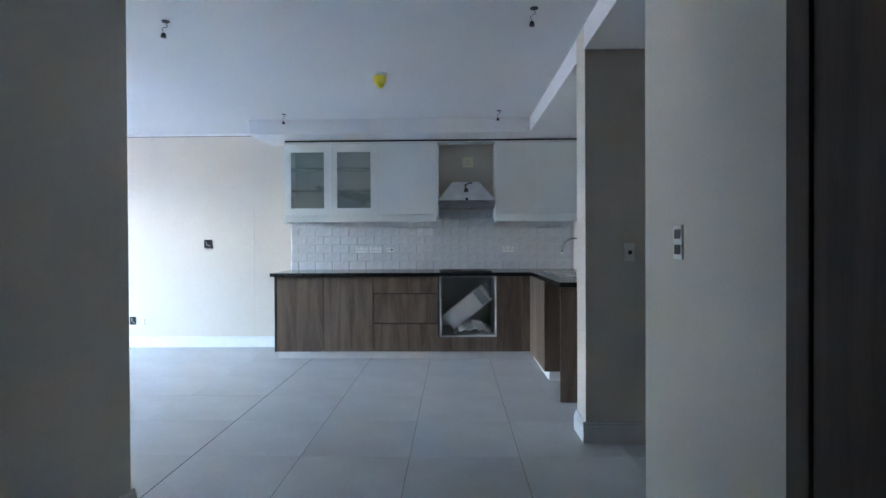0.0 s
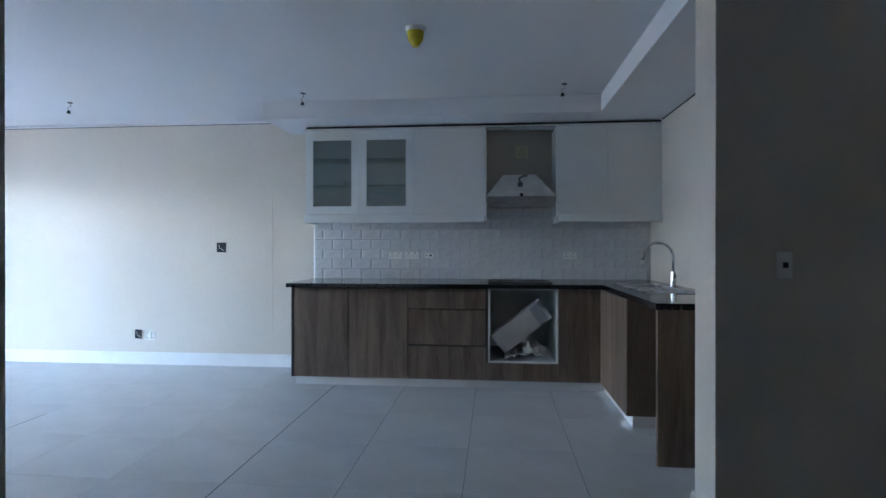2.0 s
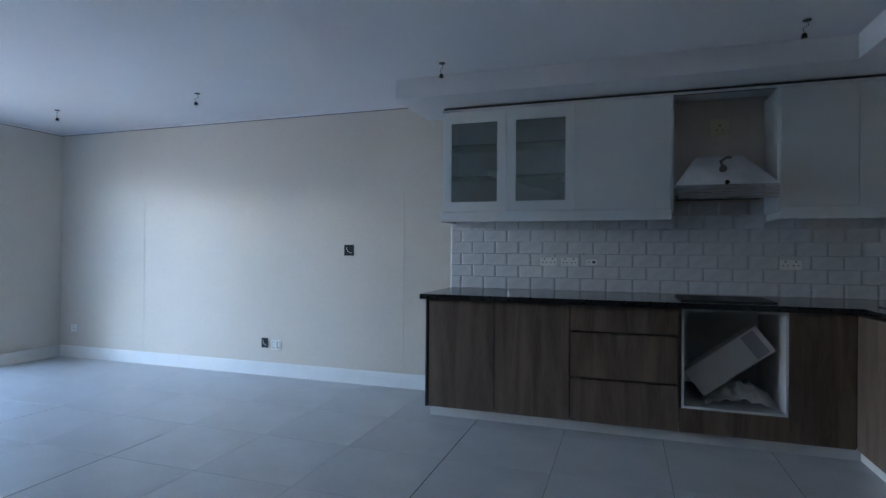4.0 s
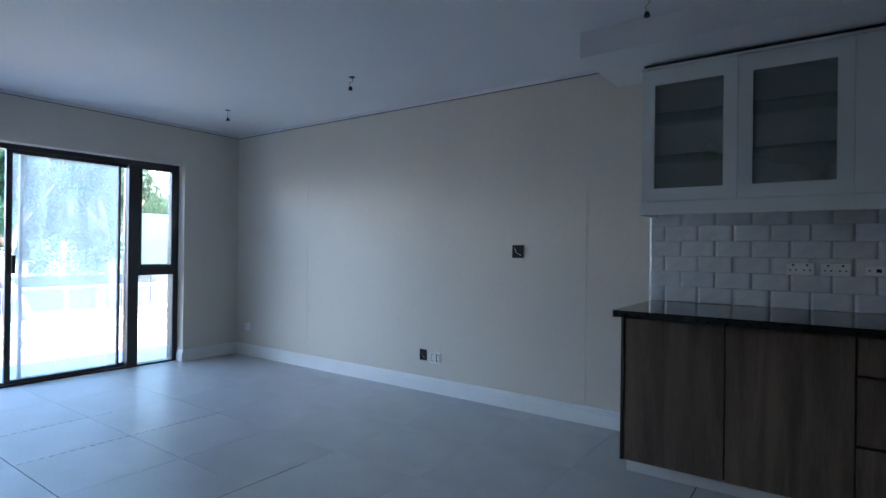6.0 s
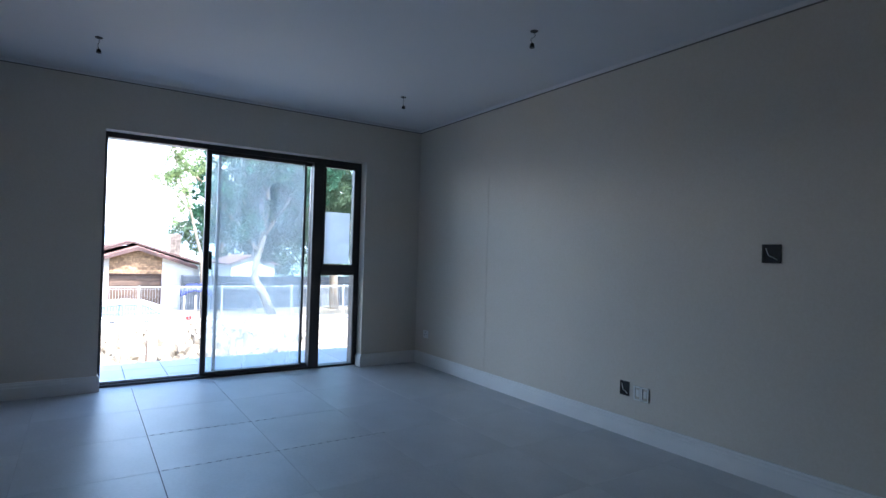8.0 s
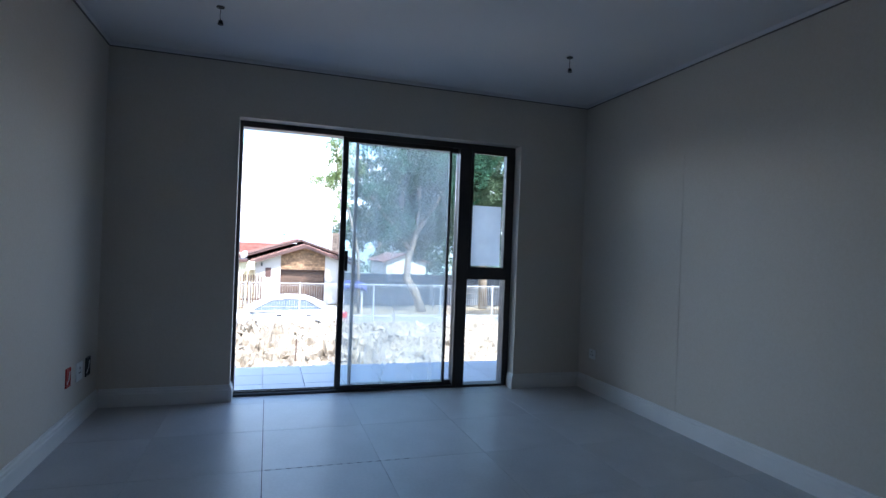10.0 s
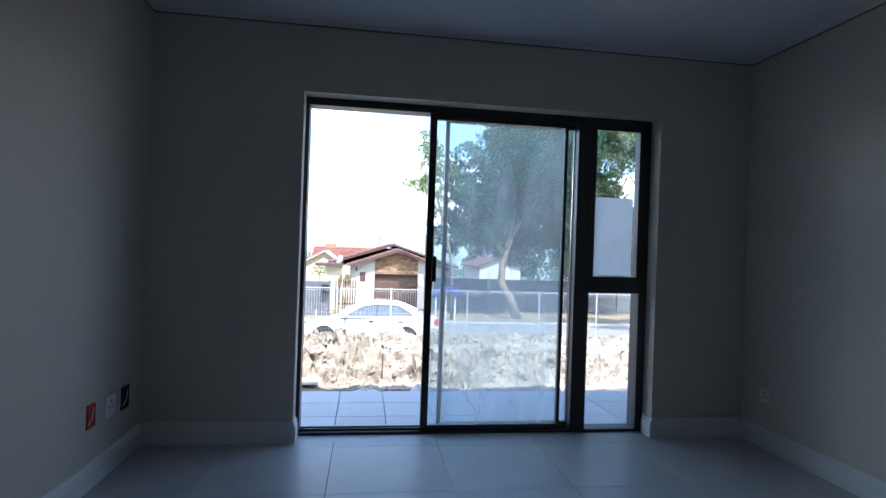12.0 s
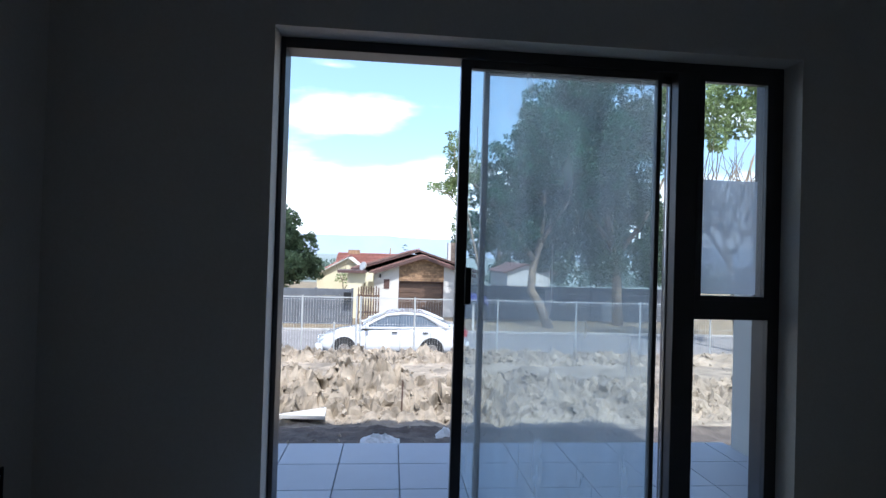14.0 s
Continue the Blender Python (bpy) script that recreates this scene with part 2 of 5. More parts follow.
def leafy(name, col, vary=0.4):
    """Leaves: half reflecting, half letting light through, uneven from clump to clump and leaf to leaf."""
    m = mat(name, col, 0.5, scale=1.1, vary=vary, bump=0, spec=0.3)
    n, l = m.node_tree.nodes, m.node_tree.links
    b = n["Principled BSDF"]
    tl, mx, geo, mr, hsv = n.new("ShaderNodeBsdfTranslucent"), n.new("ShaderNodeMixShader"), n.new("ShaderNodeNewGeometry"), n.new("ShaderNodeMapRange"), n.new("ShaderNodeHueSaturation")
    src = b.inputs["Base Color"].links[0].from_socket
    mr.inputs["To Min"].default_value, mr.inputs["To Max"].default_value = 0.65, 1.4
    l.new(geo.outputs["Random Per Island"], mr.inputs["Value"])
    l.new(mr.outputs[0], hsv.inputs["Value"])
    l.new(src, hsv.inputs["Color"])
    l.new(hsv.outputs["Color"], b.inputs["Base Color"])
    l.new(hsv.outputs["Color"], tl.inputs["Color"])
    mx.inputs["Fac"].default_value = 0.5
    l.new(b.outputs[0], mx.inputs[1])
    l.new(tl.outputs[0], mx.inputs[2])
    l.new(mx.outputs[0], n["Material Output"].inputs["Surface"])
    return m


M_LEAF = leafy("leaves", (0.075, 0.17, 0.105), 0.6)
M_LEAFY = leafy("sunlit_yellow_green_leaves", (0.26, 0.33, 0.15), 0.4)
M_LEAFD = leafy("dark_leaves", (0.10, 0.145, 0.085))
# paler far leaves, the haze of distance mixed into their colour
M_LEAFF = leafy("haze_tinted_far_leaves", (0.20, 0.26, 0.20))
# darker soil colour, with the shade beside the house worked into it
M_SOIL = mat("dark_soil_with_shade", (0.13, 0.105, 0.085), 0.95, scale=5, vary=0.35, bump=0.7, fine=40, stain=0.15)
M_BARK = mat("bark", (0.23, 0.18, 0.13), 0.9, scale=6, vary=0.3, bump=0.6, fine=30, stretch=(1, 1, 0.3))


# ---- mesh helpers ----
def empty(name, label="", category="", group="", kind="", at=(0, 0, 0)):
    ob = new(name)
    ob.location = at
    ob.empty_display_size = 0.1
    return tagged(ob, label, category, group, kind)


def finish(name, bm, material, parent=None, label="", smooth=False):
    me = bpy.data.meshes.new(name)
    bmesh.ops.recalc_face_normals(bm, faces=bm.faces)
    bm.to_mesh(me)
    bm.free()
    for mt in material if isinstance(material, (list, tuple)) else [material]:
        me.materials.append(mt)
    if smooth:
        me.shade_smooth()
    ob = new(name, me)
    if parent:
        ob.parent = parent
    if label:
        ob["label"] = label
    return ob


part = finish


def box(bm, x0, x1, y0, y1, z0, z1, bevel=0.0, mi=0):
    g = bmesh.ops.create_cube(bm, size=1.0, matrix=Matrix.LocRotScale(((x0 + x1) / 2, (y0 + y1) / 2, (z0 + z1) / 2), None, (abs(x1 - x0), abs(y1 - y0), abs(z1 - z0))))
    vs = g["verts"]
    fs = {f for v in vs for f in v.link_faces}
    if mi:
        for f in fs:
            f.material_index = mi
    if bevel:
        es = list({e for v in vs for e in v.link_edges})
        bmesh.ops.bevel(bm, geom=es, offset=bevel, segments=2, affect="EDGES", profile=0.6)
    return vs


def boxes(*dims, bevel=0.0):
    bm = bmesh.new()
    for d in dims:
        box(bm, *d, bevel=bevel)
    return bm


def structure(name, dims, material, label="", bevel=0.0):
    ob = finish(name, boxes(*dims, bevel=bevel), material)
    return tagged(ob, label, "", "", "structure")


def cyl(bm, p0, p1, r0, r1=None, seg=16, caps=True):
    p0, p1 = Vector(p0), Vector(p1)
    r1 = r0 if r1 is None else r1
    d = p1 - p0
    m = Matrix.Translation((p0 + p1) / 2) @ d.to_track_quat("Z", "Y").to_matrix().to_4x4()
    return bmesh.ops.create_cone(bm, cap_ends=caps, segments=seg, radius1=r0, radius2=r1, depth=d.length, matrix=m)["verts"]


def tube(bm, pts, r, seg=10):
    """A round tube through points."""
    pts = [Vector(p) for p in pts]
    rings = []
    n = None
    for i, p in enumerate(pts):
        d = (pts[min(i + 1, len(pts) - 1)] - pts[max(i - 1, 0)]).normalized()
        if n is None:
            n = d.orthogonal().normalized()
        n = (n - d * n.dot(d)).normalized()
        b = d.cross(n)
        rr = r[i] if isinstance(r, (list, tuple)) else r
        rings.append([bm.verts.new(p + (n * math.cos(a) + b * math.sin(a)) * rr) for a in [2 * math.pi * k / seg for k in range(seg)]])
    for a, b in zip(rings, rings[1:]):
        for k in range(seg):
            bm.faces.new((a[k], a[(k + 1) % seg], b[(k + 1) % seg], b[k]))
    bm.faces.new(rings[0][::-1])
    bm.faces.new(rings[-1])


def prism(bm, pts, y0, y1, axis="y"):
    """Extrudes a closed outline of (u, v) points along an axis: y takes (x, z), x takes (y, z), z takes (x, y)."""
    def at(u, v, w):
        return {"y": (u, w, v), "x": (w, u, v), "z": (u, v, w)}[axis]
    a = [bm.verts.new(at(u, v, y0)) for u, v in pts]
    b = [bm.verts.new(at(u, v, y1)) for u, v in pts]
    bm.faces.new(a)
    bm.faces.new(b[::-1])
    for i in range(len(pts)):
        j = (i + 1) % len(pts)
        bm.faces.new((a[i], b[i], b[j], a[j]))


# ---- the plan ----
N, W, S = 6.56, -6.55, 2.83          # faces of the north, west and south walls of the living room
E = 1.29                            # kitchen east wall
CEIL, SOFFIT = 2.482, 2.332
OPEN_Y0, OPEN_Y1, OPEN_Z = 3.675, 5.925, 2.065
CORR_W, CORR_E = -1.495, 0.690      # corridor walls
CORR_Y = 2.62                       # north end of the corridor's west wall
EAST_Y = 2.49                       # north end of the corridor's east wall
STUB_Y0, STUB_Y1, STUB_X = 3.53, 3.75, 0.700


# floor screed under the tiles
structure("floor", [(-6.80, 2.75, -1.6, N + 0.15, -0.2, -0.0022)], M_GROUT, "grey grouted screed under pale floor tiles")
structure("wall_north", [(W - 0.25, E + 0.15, N, N + 0.2, -0.2, 3.0)], M_WALL, "beige painted plaster wall with taped board joints")
structure("wall_west", [(W - 0.25, W, S - 0.15, OPEN_Y0, -0.2, 3.0), (W - 0.25, W, OPEN_Y1, N, -0.2, 3.0), (W - 0.25, W, OPEN_Y0, OPEN_Y1, OPEN_Z, 3.0)], M_WALL, "beige painted wall with a wide opening for the sliding door")
structure("wall_south", [(W, CORR_W - 1.4, S - 0.5, S, -0.2, 3.0)], M_WALL, "beige painted plaster wall of the living room")
structure("wall_corridor_west", [(CORR_W - 0.15, CORR_W, -1.6, CORR_Y, -0.2, 3.0), (CORR_W - 1.4, CORR_W - 0.15, CORR_Y - 0.15, CORR_Y, -0.2, 3.0)], M_WALL, "beige painted corridor wall")
structure("wall_corridor_east", [(CORR_E, CORR_E + 0.15, 1.545, EAST_Y, -0.2, 3.0), (CORR_E, CORR_E + 0.15, -1.6, 0.64, -0.2, 3.0), (CORR_E, CORR_E + 0.15, 0.64, 1.545, 2.06, 3.0)], M_WALL, "beige painted corridor wall with a doorway", bevel=0.004)
structure("wall_corridor_end", [(CORR_W - 0.15, 2.75, -1.75, -1.6, -0.2, 3.0)], M_WALL, "beige painted wall closing the corridor")
structure("wall_recess_south", [(CORR_E + 0.15, 2.6, EAST_Y - 0.15, EAST_Y, -0.2, 3.0)], M_WALL, "beige painted wall of the side passage")
structure("wall_recess_east", [(2.6, 2.75, -1.6, STUB_Y1, -0.2, 3.0)], M_WALL, "beige painted wall closing the side passage")
structure("wall_stub", [(STUB_X, 2.6, STUB_Y0, STUB_Y1, -0.2, 3.0)], M_WALL, "beige painted wall between passage and kitchen", bevel=0.004)
structure("wall_kitchen_east", [(E, E + 0.15, STUB_Y1, N, -0.2, 3.0)], M_WALL, "beige painted kitchen side wall")
structure("ceiling", [(W, 2.6, -1.6, N, CEIL, CEIL + 0.1)], M_CEIL, "smooth white painted ceiling")
structure("bulkhead_kitchen", [(-2.205, E, 5.88, N, SOFFIT, CEIL - 0.002)], M_CEIL, "white boxed bulkhead above the wall cabinets", bevel=0.003)
BULK_SIDE = "bulkhead_side"
structure("bulkhead_passage", [(0.695, 2.6, EAST_Y, STUB_Y0, 2.333, CEIL - 0.002)], M_CEIL, "white boxed bulkhead over the side passage", bevel=0.003)
structure("roof_slab", [(W - 0.85, 2.75, -1.75, N + 0.2, 3.0, 3.15)], M_RENDER, "plain concrete roof slab with eave")


bm = bmesh.new()
prism(bm, [(0.705, 5.88), (E, 5.88), (E, STUB_Y1), (0.705, STUB_Y1)], SOFFIT, CEIL - 0.002, "z")
tagged(finish(BULK_SIDE, bm, M_CEIL), "white boxed bulkhead above the sink side", "", "", "structure")


def skirting(name, x0, y0, x1, y1, nx, ny):
    """A moulded skirting board along a wall face from (x0, y0) to (x1, y1); (nx, ny) points into the room."""
    prof = [(0, 0), (0.018, 0), (0.018, 0.085), (0.014, 0.092), (0.014, 0.104), (0.008, 0.112), (0.007, 0.122), (0, 0.124)]
    bm = bmesh.new()
    a = [bm.verts.new((x0 + nx * u, y0 + ny * u, v)) for u, v in prof]
    b = [bm.verts.new((x1 + nx * u, y1 + ny * u, v)) for u, v in prof]
    for i in range(len(prof)):
        j = (i + 1) % len(prof)
        bm.faces.new((a[i], b[i], b[j], a[j]))
    bm.faces.new(a[::-1])
    bm.faces.new(b)
    ob = finish(name, bm, M_SKIRT)
    return tagged(ob, "white gloss painted moulded skirting board", "", "", "structure")


skirting("skirting", W + 0.018, N, -1.95, N, 0, -1)
skirting("skirting", W, S + 0.018, W, OPEN_Y0 - 0.002, 1, 0)
skirting("skirting", W, OPEN_Y1 + 0.002, W, N, 1, 0)
skirting("skirting", W - 0.10, OPEN_Y1, W + 0.018, OPEN_Y1, 0, -1)
skirting("skirting", W - 0.10, OPEN_Y0, W + 0.018, OPEN_Y0, 0, 1)
skirting("skirting", W, S, CORR_W - 1.38, S, 0, 1)
skirting("skirting", CORR_W, -1.6, CORR_W, CORR_Y + 0.018, 1, 0)
skirting("skirting", CORR_W - 1.4, CORR_Y, CORR_W, CORR_Y, 0, 1)
skirting("skirting", CORR_E, 1.56, CORR_E, EAST_Y, -1, 0)
skirting("skirting", CORR_E - 0.018, EAST_Y, 2.6, EAST_Y, 0, 1)
skirting("skirting", STUB_X - 0.018, STUB_Y0, 2.6, STUB_Y0, 0, -1)
skirting("skirting", STUB_X, STUB_Y0, STUB_X, STUB_Y1 + 0.018, -1, 0)
skirting("skirting", STUB_X, STUB_Y1, E, STUB_Y1, 0, 1)

# cornice bead where ceiling meets wall, its shadow line drawn as a grey strip
def shadow_line(x0, x1, y0, y1):
    ob = structure("cornice", [(x0, x1, y0, y1, CEIL - 0.027, CEIL - 0.001)], M_CEIL, "thin square plaster cornice bead")
    return ob


for d in ((W, -2.205, N - 0.010, N), (W, W + 0.010, S, N - 0.010), (W + 0.010, CORR_W - 1.4, S, S + 0.010)):
    structure("shade_line_strip", [(*d, CEIL - 0.033, CEIL - 0.0275)], M_GAP, "grey strip painted as the shade line under the cornice bead")
# dark strip drawn for the shade where the wall meets the bulkhead
bm = bmesh.new()
prism(bm, [(E - 0.008, 6.18), (E, 6.18), (E, STUB_Y1), (E - 0.008, STUB_Y1)], SOFFIT - 0.012, SOFFIT - 0.001, "z")
tagged(finish("shade_line_strip", bm, M_GROUT_D), "dark strip painted as the shade line under the bulkhead", "", "", "structure")
for d in ((W, -2.205, N - 0.012, N), (W, W + 0.012, S, N - 0.012), (W + 0.012, CORR_W - 1.4, S, S + 0.012)):
    shadow_line(*d)
for jx, z1 in ((-2.41, 1.70), (-5.35, 1.86)):
    structure("board_joint", [(jx - 0.004, jx + 0.004, N - 0.0025, N, 0.124, z1)], M_WALL, "thin raised joint line in the plasterboard wall")

# ---- the sliding door in the west wall ----
win = empty("sliding_door", "dark bronze aluminium sliding patio door, left leaf slid open, dusty glass", "sliding door")
FX0, FX1 = -6.775, -6.665
fr = part("door_frame", boxes((FX0, FX1, OPEN_Y0, OPEN_Y0 + 0.022, 0, OPEN_Z), (FX0, FX1, OPEN_Y1 - 0.055, OPEN_Y1, 0, OPEN_Z),
     (FX0, FX1, OPEN_Y0 + 0.022, OPEN_Y1 - 0.055, OPEN_Z - 0.045, OPEN_Z), (FX0, FX1, OPEN_Y0 + 0.022, OPEN_Y1 - 0.055, -0.005, 0.018),
     (FX0, FX1, 5.42, 5.52, 0.018, OPEN_Z - 0.045), (FX0, FX1, 5.52, OPEN_Y1 - 0.055, 0.915, 1.0), bevel=0.002), M_ALU, win)
part("track", boxes((-6.705, -6.699, OPEN_Y0 + 0.022, 5.42, 0.018, 0.03), (-6.748, -6.742, OPEN_Y0 + 0.022, 5.42, 0.018, 0.03)), M_ALU, win)
# top-hung sash in the side light
part("top_sash", boxes((-6.69, -6.66, 5.52, 5.545, 1.0, 2.02), (-6.69, -6.66, 5.845, 5.87, 1.0, 2.02), (-6.69, -6.66, 5.545, 5.845, 1.0, 1.022), (-6.69, -6.66, 5.545, 5.845, 1.985, 2.02), bevel=0.002), M_ALU, win)


def leaf(name, x, y0, y1, w0, w1, material, label):
    lf = part(name, boxes((x - 0.018, x + 0.018, y0, y0 + w0, 0.025, 2.02), (x - 0.018, x + 0.018, y1 - w1, y1, 0.025, 2.02),
         (x - 0.018, x + 0.018, y0 + w0, y1 - w1, 0.025, 0.05), (x - 0.018, x + 0.018, y0 + w0, y1 - w1, 1.985, 2.02), bevel=0.0015), M_ALU, win, label)
    p = part("pane", boxes((x - 0.002, x + 0.002, y0 + w0, y1 - w1, 0.05, 1.985)), material, lf)
    p.visible_shadow = False
    return lf


sl = leaf("sliding_leaf", -6.698, 4.44, 5.352, 0.045, 0.02, M_GLASS_S, "sliding leaf with dusty bluish glass")
fx = leaf("fixed_leaf", -6.745, 4.55, 5.42, 0.025, 0.004, M_GLASS_F, "fixed leaf with smeared glass")
for z0, z1 in ((0.018, 0.915), (1.022, 1.985)):
    y0, y1 = (5.545, 5.845) if z0 > 1 else (5.52, 5.87)
    p = part("pane", boxes((-6.683, -6.679, y0, y1, z0, z1)), M_GLASS, win)
    p.visible_shadow = False
for dy, dz in ((4.50, 1.99), (4.61, 1.97), (4.97, 1.965), (5.31, 1.96), (4.99, 1.05)):
    bm = bmesh.new()
    cyl(bm, (-6.6758, dy, dz), (-6.6715 if dz < 1.5 else -6.6755 + 0.004, dy, dz), 0.0045, seg=10)
    part("rubber_pad", bm, M_BLACK, sl, "small black rubber pad")
part("handle", boxes((-6.680, -6.645, 4.478, 4.505, 0.96, 1.12), bevel=0.006), M_BLACK, sl)
paper = tagged(finish("protective_sheet", boxes((-6.6775, -6.676, 5.548, 5.815, 1.03, 1.545)), M_PAPER), "pale translucent sheet stuck on the side light pane", "sheet")

# dark door in the corridor
dd = empty("door_1", "dark stained timber door, closed, in a dark frame", "door", "", "structure")
part("door_leaf", boxes((CORR_E - 0.004, CORR_E + 0.036, 0.702, 1.463, 0.005, 2.02), bevel=0.003), M_DOOR, dd)
part("door_frame", boxes((CORR_E - 0.012, CORR_E + 0.15, 1.465, 1.545, 0, 2.06), (CORR_E - 0.012, CORR_E + 0.15, 0.64, 0.70, 0, 2.06), (CORR_E - 0.012, CORR_E + 0.15, 0.70, 1.465, 2.02, 2.06), bevel=0.003), M_DOOR, dd)

# ---- kitchen base units ----
FR, BASE_T = 5.83, 0.86             # door fronts, top of carcasses
DEPTH0 = FR + 0.02


def carcass(bm, x0, x1, y0, y1, z0, z1, t=0.016, front="-y"):
    """An open-fronted box of boards."""
    if front == "-y":
        box(bm, x0, x0 + t, y0, y1, z0, z1)
        box(bm, x1 - t, x1, y0, y1, z0, z1)
        box(bm, x0 + t, x1 - t, y0, y1, z0, z0 + t)
        box(bm, x0 + t, x1 - t, y0, y1, z1 - t, z1)
        box(bm, x0 + t, x1 - t, y1 - t, y1, z0 + t, z1 - t)


def base_unit(x0, x1, fronts, label, category="base cabinet"):
    """A floor unit along the north wall. fronts: rows of (x0, x1, z0, z1)."""
    u = empty("base_cabinet", label, category, "kitchen base cabinets", at=(0, 0, 0))
    bm = bmesh.new()
    carcass(bm, x0 + 0.0005, x1 - 0.0005, DEPTH0, N - 0.004, 0.09, BASE_T)
    part("carcass", bm, M_CABDARK if "nook" not in label else M_WHITEIN, u)
    for a, b, z0, z1 in fronts:
        part("drawer_front" if z1 - z0 < 0.35 and b - a > 0.3 and len(fronts) > 1 else "door", boxes((a + 0.004, b - 0.004, FR, FR + 0.018, z0 + 0.003, z1 - 0.003), bevel=0.0012), M_CAB, u)
    return u


BX = (-1.930, -1.424, -0.912, -0.246, 0.690)
base_unit(BX[0] + 0.018, BX[1], [(BX[0] + 0.018, BX[1], 0.085, 0.853)], "brown wood-grain kitchen base cabinet with one plain door")
base_unit(BX[1], BX[2], [(BX[1], BX[2], 0.085, 0.853)], "brown wood-grain kitchen base cabinet with one plain door")
base_unit(BX[2], BX[3], [(BX[2], BX[3], 0.683, 0.853), (BX[2], BX[3], 0.378, 0.677), (BX[2], BX[3], 0.085, 0.372)], "brown wood-grain kitchen drawer cabinet with three drawers", "drawer cabinet")
# oven housing, open, with a white edge
ov = empty("oven_housing", "brown oven housing with an open white-lined nook and no oven", "base cabinet", "kitchen base cabinets")
NA, NB, NT, NZ = BX[3] + 0.016, 0.350, 0.014, 0.236
for d in ((NA, NA + NT, FR + 0.002, N - 0.004, NZ, 0.853), (NB - NT, NB, FR + 0.002, N - 0.004, NZ, 0.853), (NA + NT, NB - NT, FR + 0.002, N - 0.004, NZ, NZ + NT),
          (NA + NT, NB - NT, FR + 0.002, N - 0.004, 0.853 - NT, 0.853), (NA + NT, NB - NT, N - 0.018, N - 0.004, NZ + NT, 0.853 - NT)):
    part("lining_board", boxes(d), M_WHITEIN, ov, "off-white melamine lining board")
part("lower_panel", boxes((BX[3] + 0.0015, 0.3485, FR, FR + 0.018, 0.087, NZ - 0.003), bevel=0.0012), M_CAB, ov)
part("carcass", boxes((BX[3] + 0.016, 0.350, FR + 0.02, N - 0.004, 0.09, NZ - 0.002)), M_CABDARK, ov)
part("side_board", boxes((BX[3] + 0.0005, BX[3] + 0.0155, FR + 0.003, N - 0.004, NZ, 0.853)), M_CABDARK, ov)
cf = empty("corner_cabinet", "brown wood-grain corner base cabinet with a fixed filler panel", "base cabinet", "kitchen base cabinets")
part("panel", boxes((0.3515, BX[4] - 0.002, FR, FR + 0.018, 0.087, 0.853), bevel=0.0012), M_CAB, cf)
part("carcass", boxes((0.3515, E - 0.003, FR + 0.02, N - 0.004, 0.09, BASE_T)), M_CABDARK, cf)
# end panel at the free end
tagged(finish("end_panel", boxes((BX[0], BX[0] + 0.016, FR - 0.004, N - 0.004, 0.085, BASE_T), bevel=0.001), M_CABDARK), "dark edged brown end panel closing the base cabinets", "end panel")
# return unit under the sink
RX, RY0 = 0.690, 4.94
ru = empty("sink_cabinet", "brown wood-grain sink base cabinet with plain doors facing the room", "base cabinet", "kitchen base cabinets")
part("carcass", boxes((RX + 0.02, E - 0.003, RY0 + 0.018, FR - 0.0025, 0.09, BASE_T)), M_CABDARK, ru)
part("side_panel", boxes((RX, E - 0.003, RY0, RY0 + 0.016, 0.09, BASE_T), bevel=0.001), M_CAB, ru)
for a, b in ((RY0 + 0.018, 5.383), (5.386, FR - 0.003)):
    part("door", boxes((RX, RX + 0.018, a, b, 0.09, 0.853), bevel=0.0012), M_CAB, ru)
# peninsula end panel
tagged(finish("peninsula_end_panel", boxes((0.711, E - 0.003, 4.335, 4.367, 0.0, BASE_T), bevel=0.0015), M_CAB), "full-height brown wood-grain end panel standing on the floor", "end panel")
# plinths
M_PLINTH = M_SKIRT
tagged(finish("plinth_board", boxes((BX[0] + 0.01, RX + 0.049, FR + 0.085, FR + 0.10, 0, 0.088), bevel=0.001), M_PLINTH), "white plinth board under the base cabinets", "plinth")
tagged(finish("plinth_board", boxes((RX + 0.05, RX + 0.065, RY0 + 0.05, FR + 0.10, 0, 0.088), bevel=0.001), M_PLINTH), "white plinth board under the sink cabinet", "plinth")
tagged(finish("plinth_board", boxes((RX + 0.066, E - 0.003, RY0 + 0.05, RY0 + 0.065, 0, 0.088), bevel=0.001), M_PLINTH), "white plinth board under the sink cabinet side", "plinth")

# ---- worktop: an L with a cut-out for the sink bowl ----
WT0, WT1 = BASE_T + 0.001, 0.897
BX0, BX1, BY0, BY1 = 0.87, 1.12, 5.45, 5.87
WX, WY, WE = 0.700, 5.77, 4.325     # front edges of the two runs, free end of the short one
wt = tagged(finish("worktop", boxes((-1.958, WX, WY, N - 0.003, WT0, WT1)), M_GRANITE), "polished dark granite worktop with a black front edge", "worktop")
bm = boxes((WX, E - 0.002, BY1, N - 0.003, WT0, WT1), (WX, BX0, BY0, BY1, WT0, WT1), (BX1, E - 0.002, BY0, BY1, WT0, WT1), (WX, E - 0.002, WE, BY0, WT0, WT1))
part("return_section", bm, M_GRANITE, wt)

# ---- wall units ----
UF, UB0, UT = 6.19, 1.510, 2.287
UX = (-1.932, -1.425, -0.915, -0.272, 0.389, 0.820, 1.285)


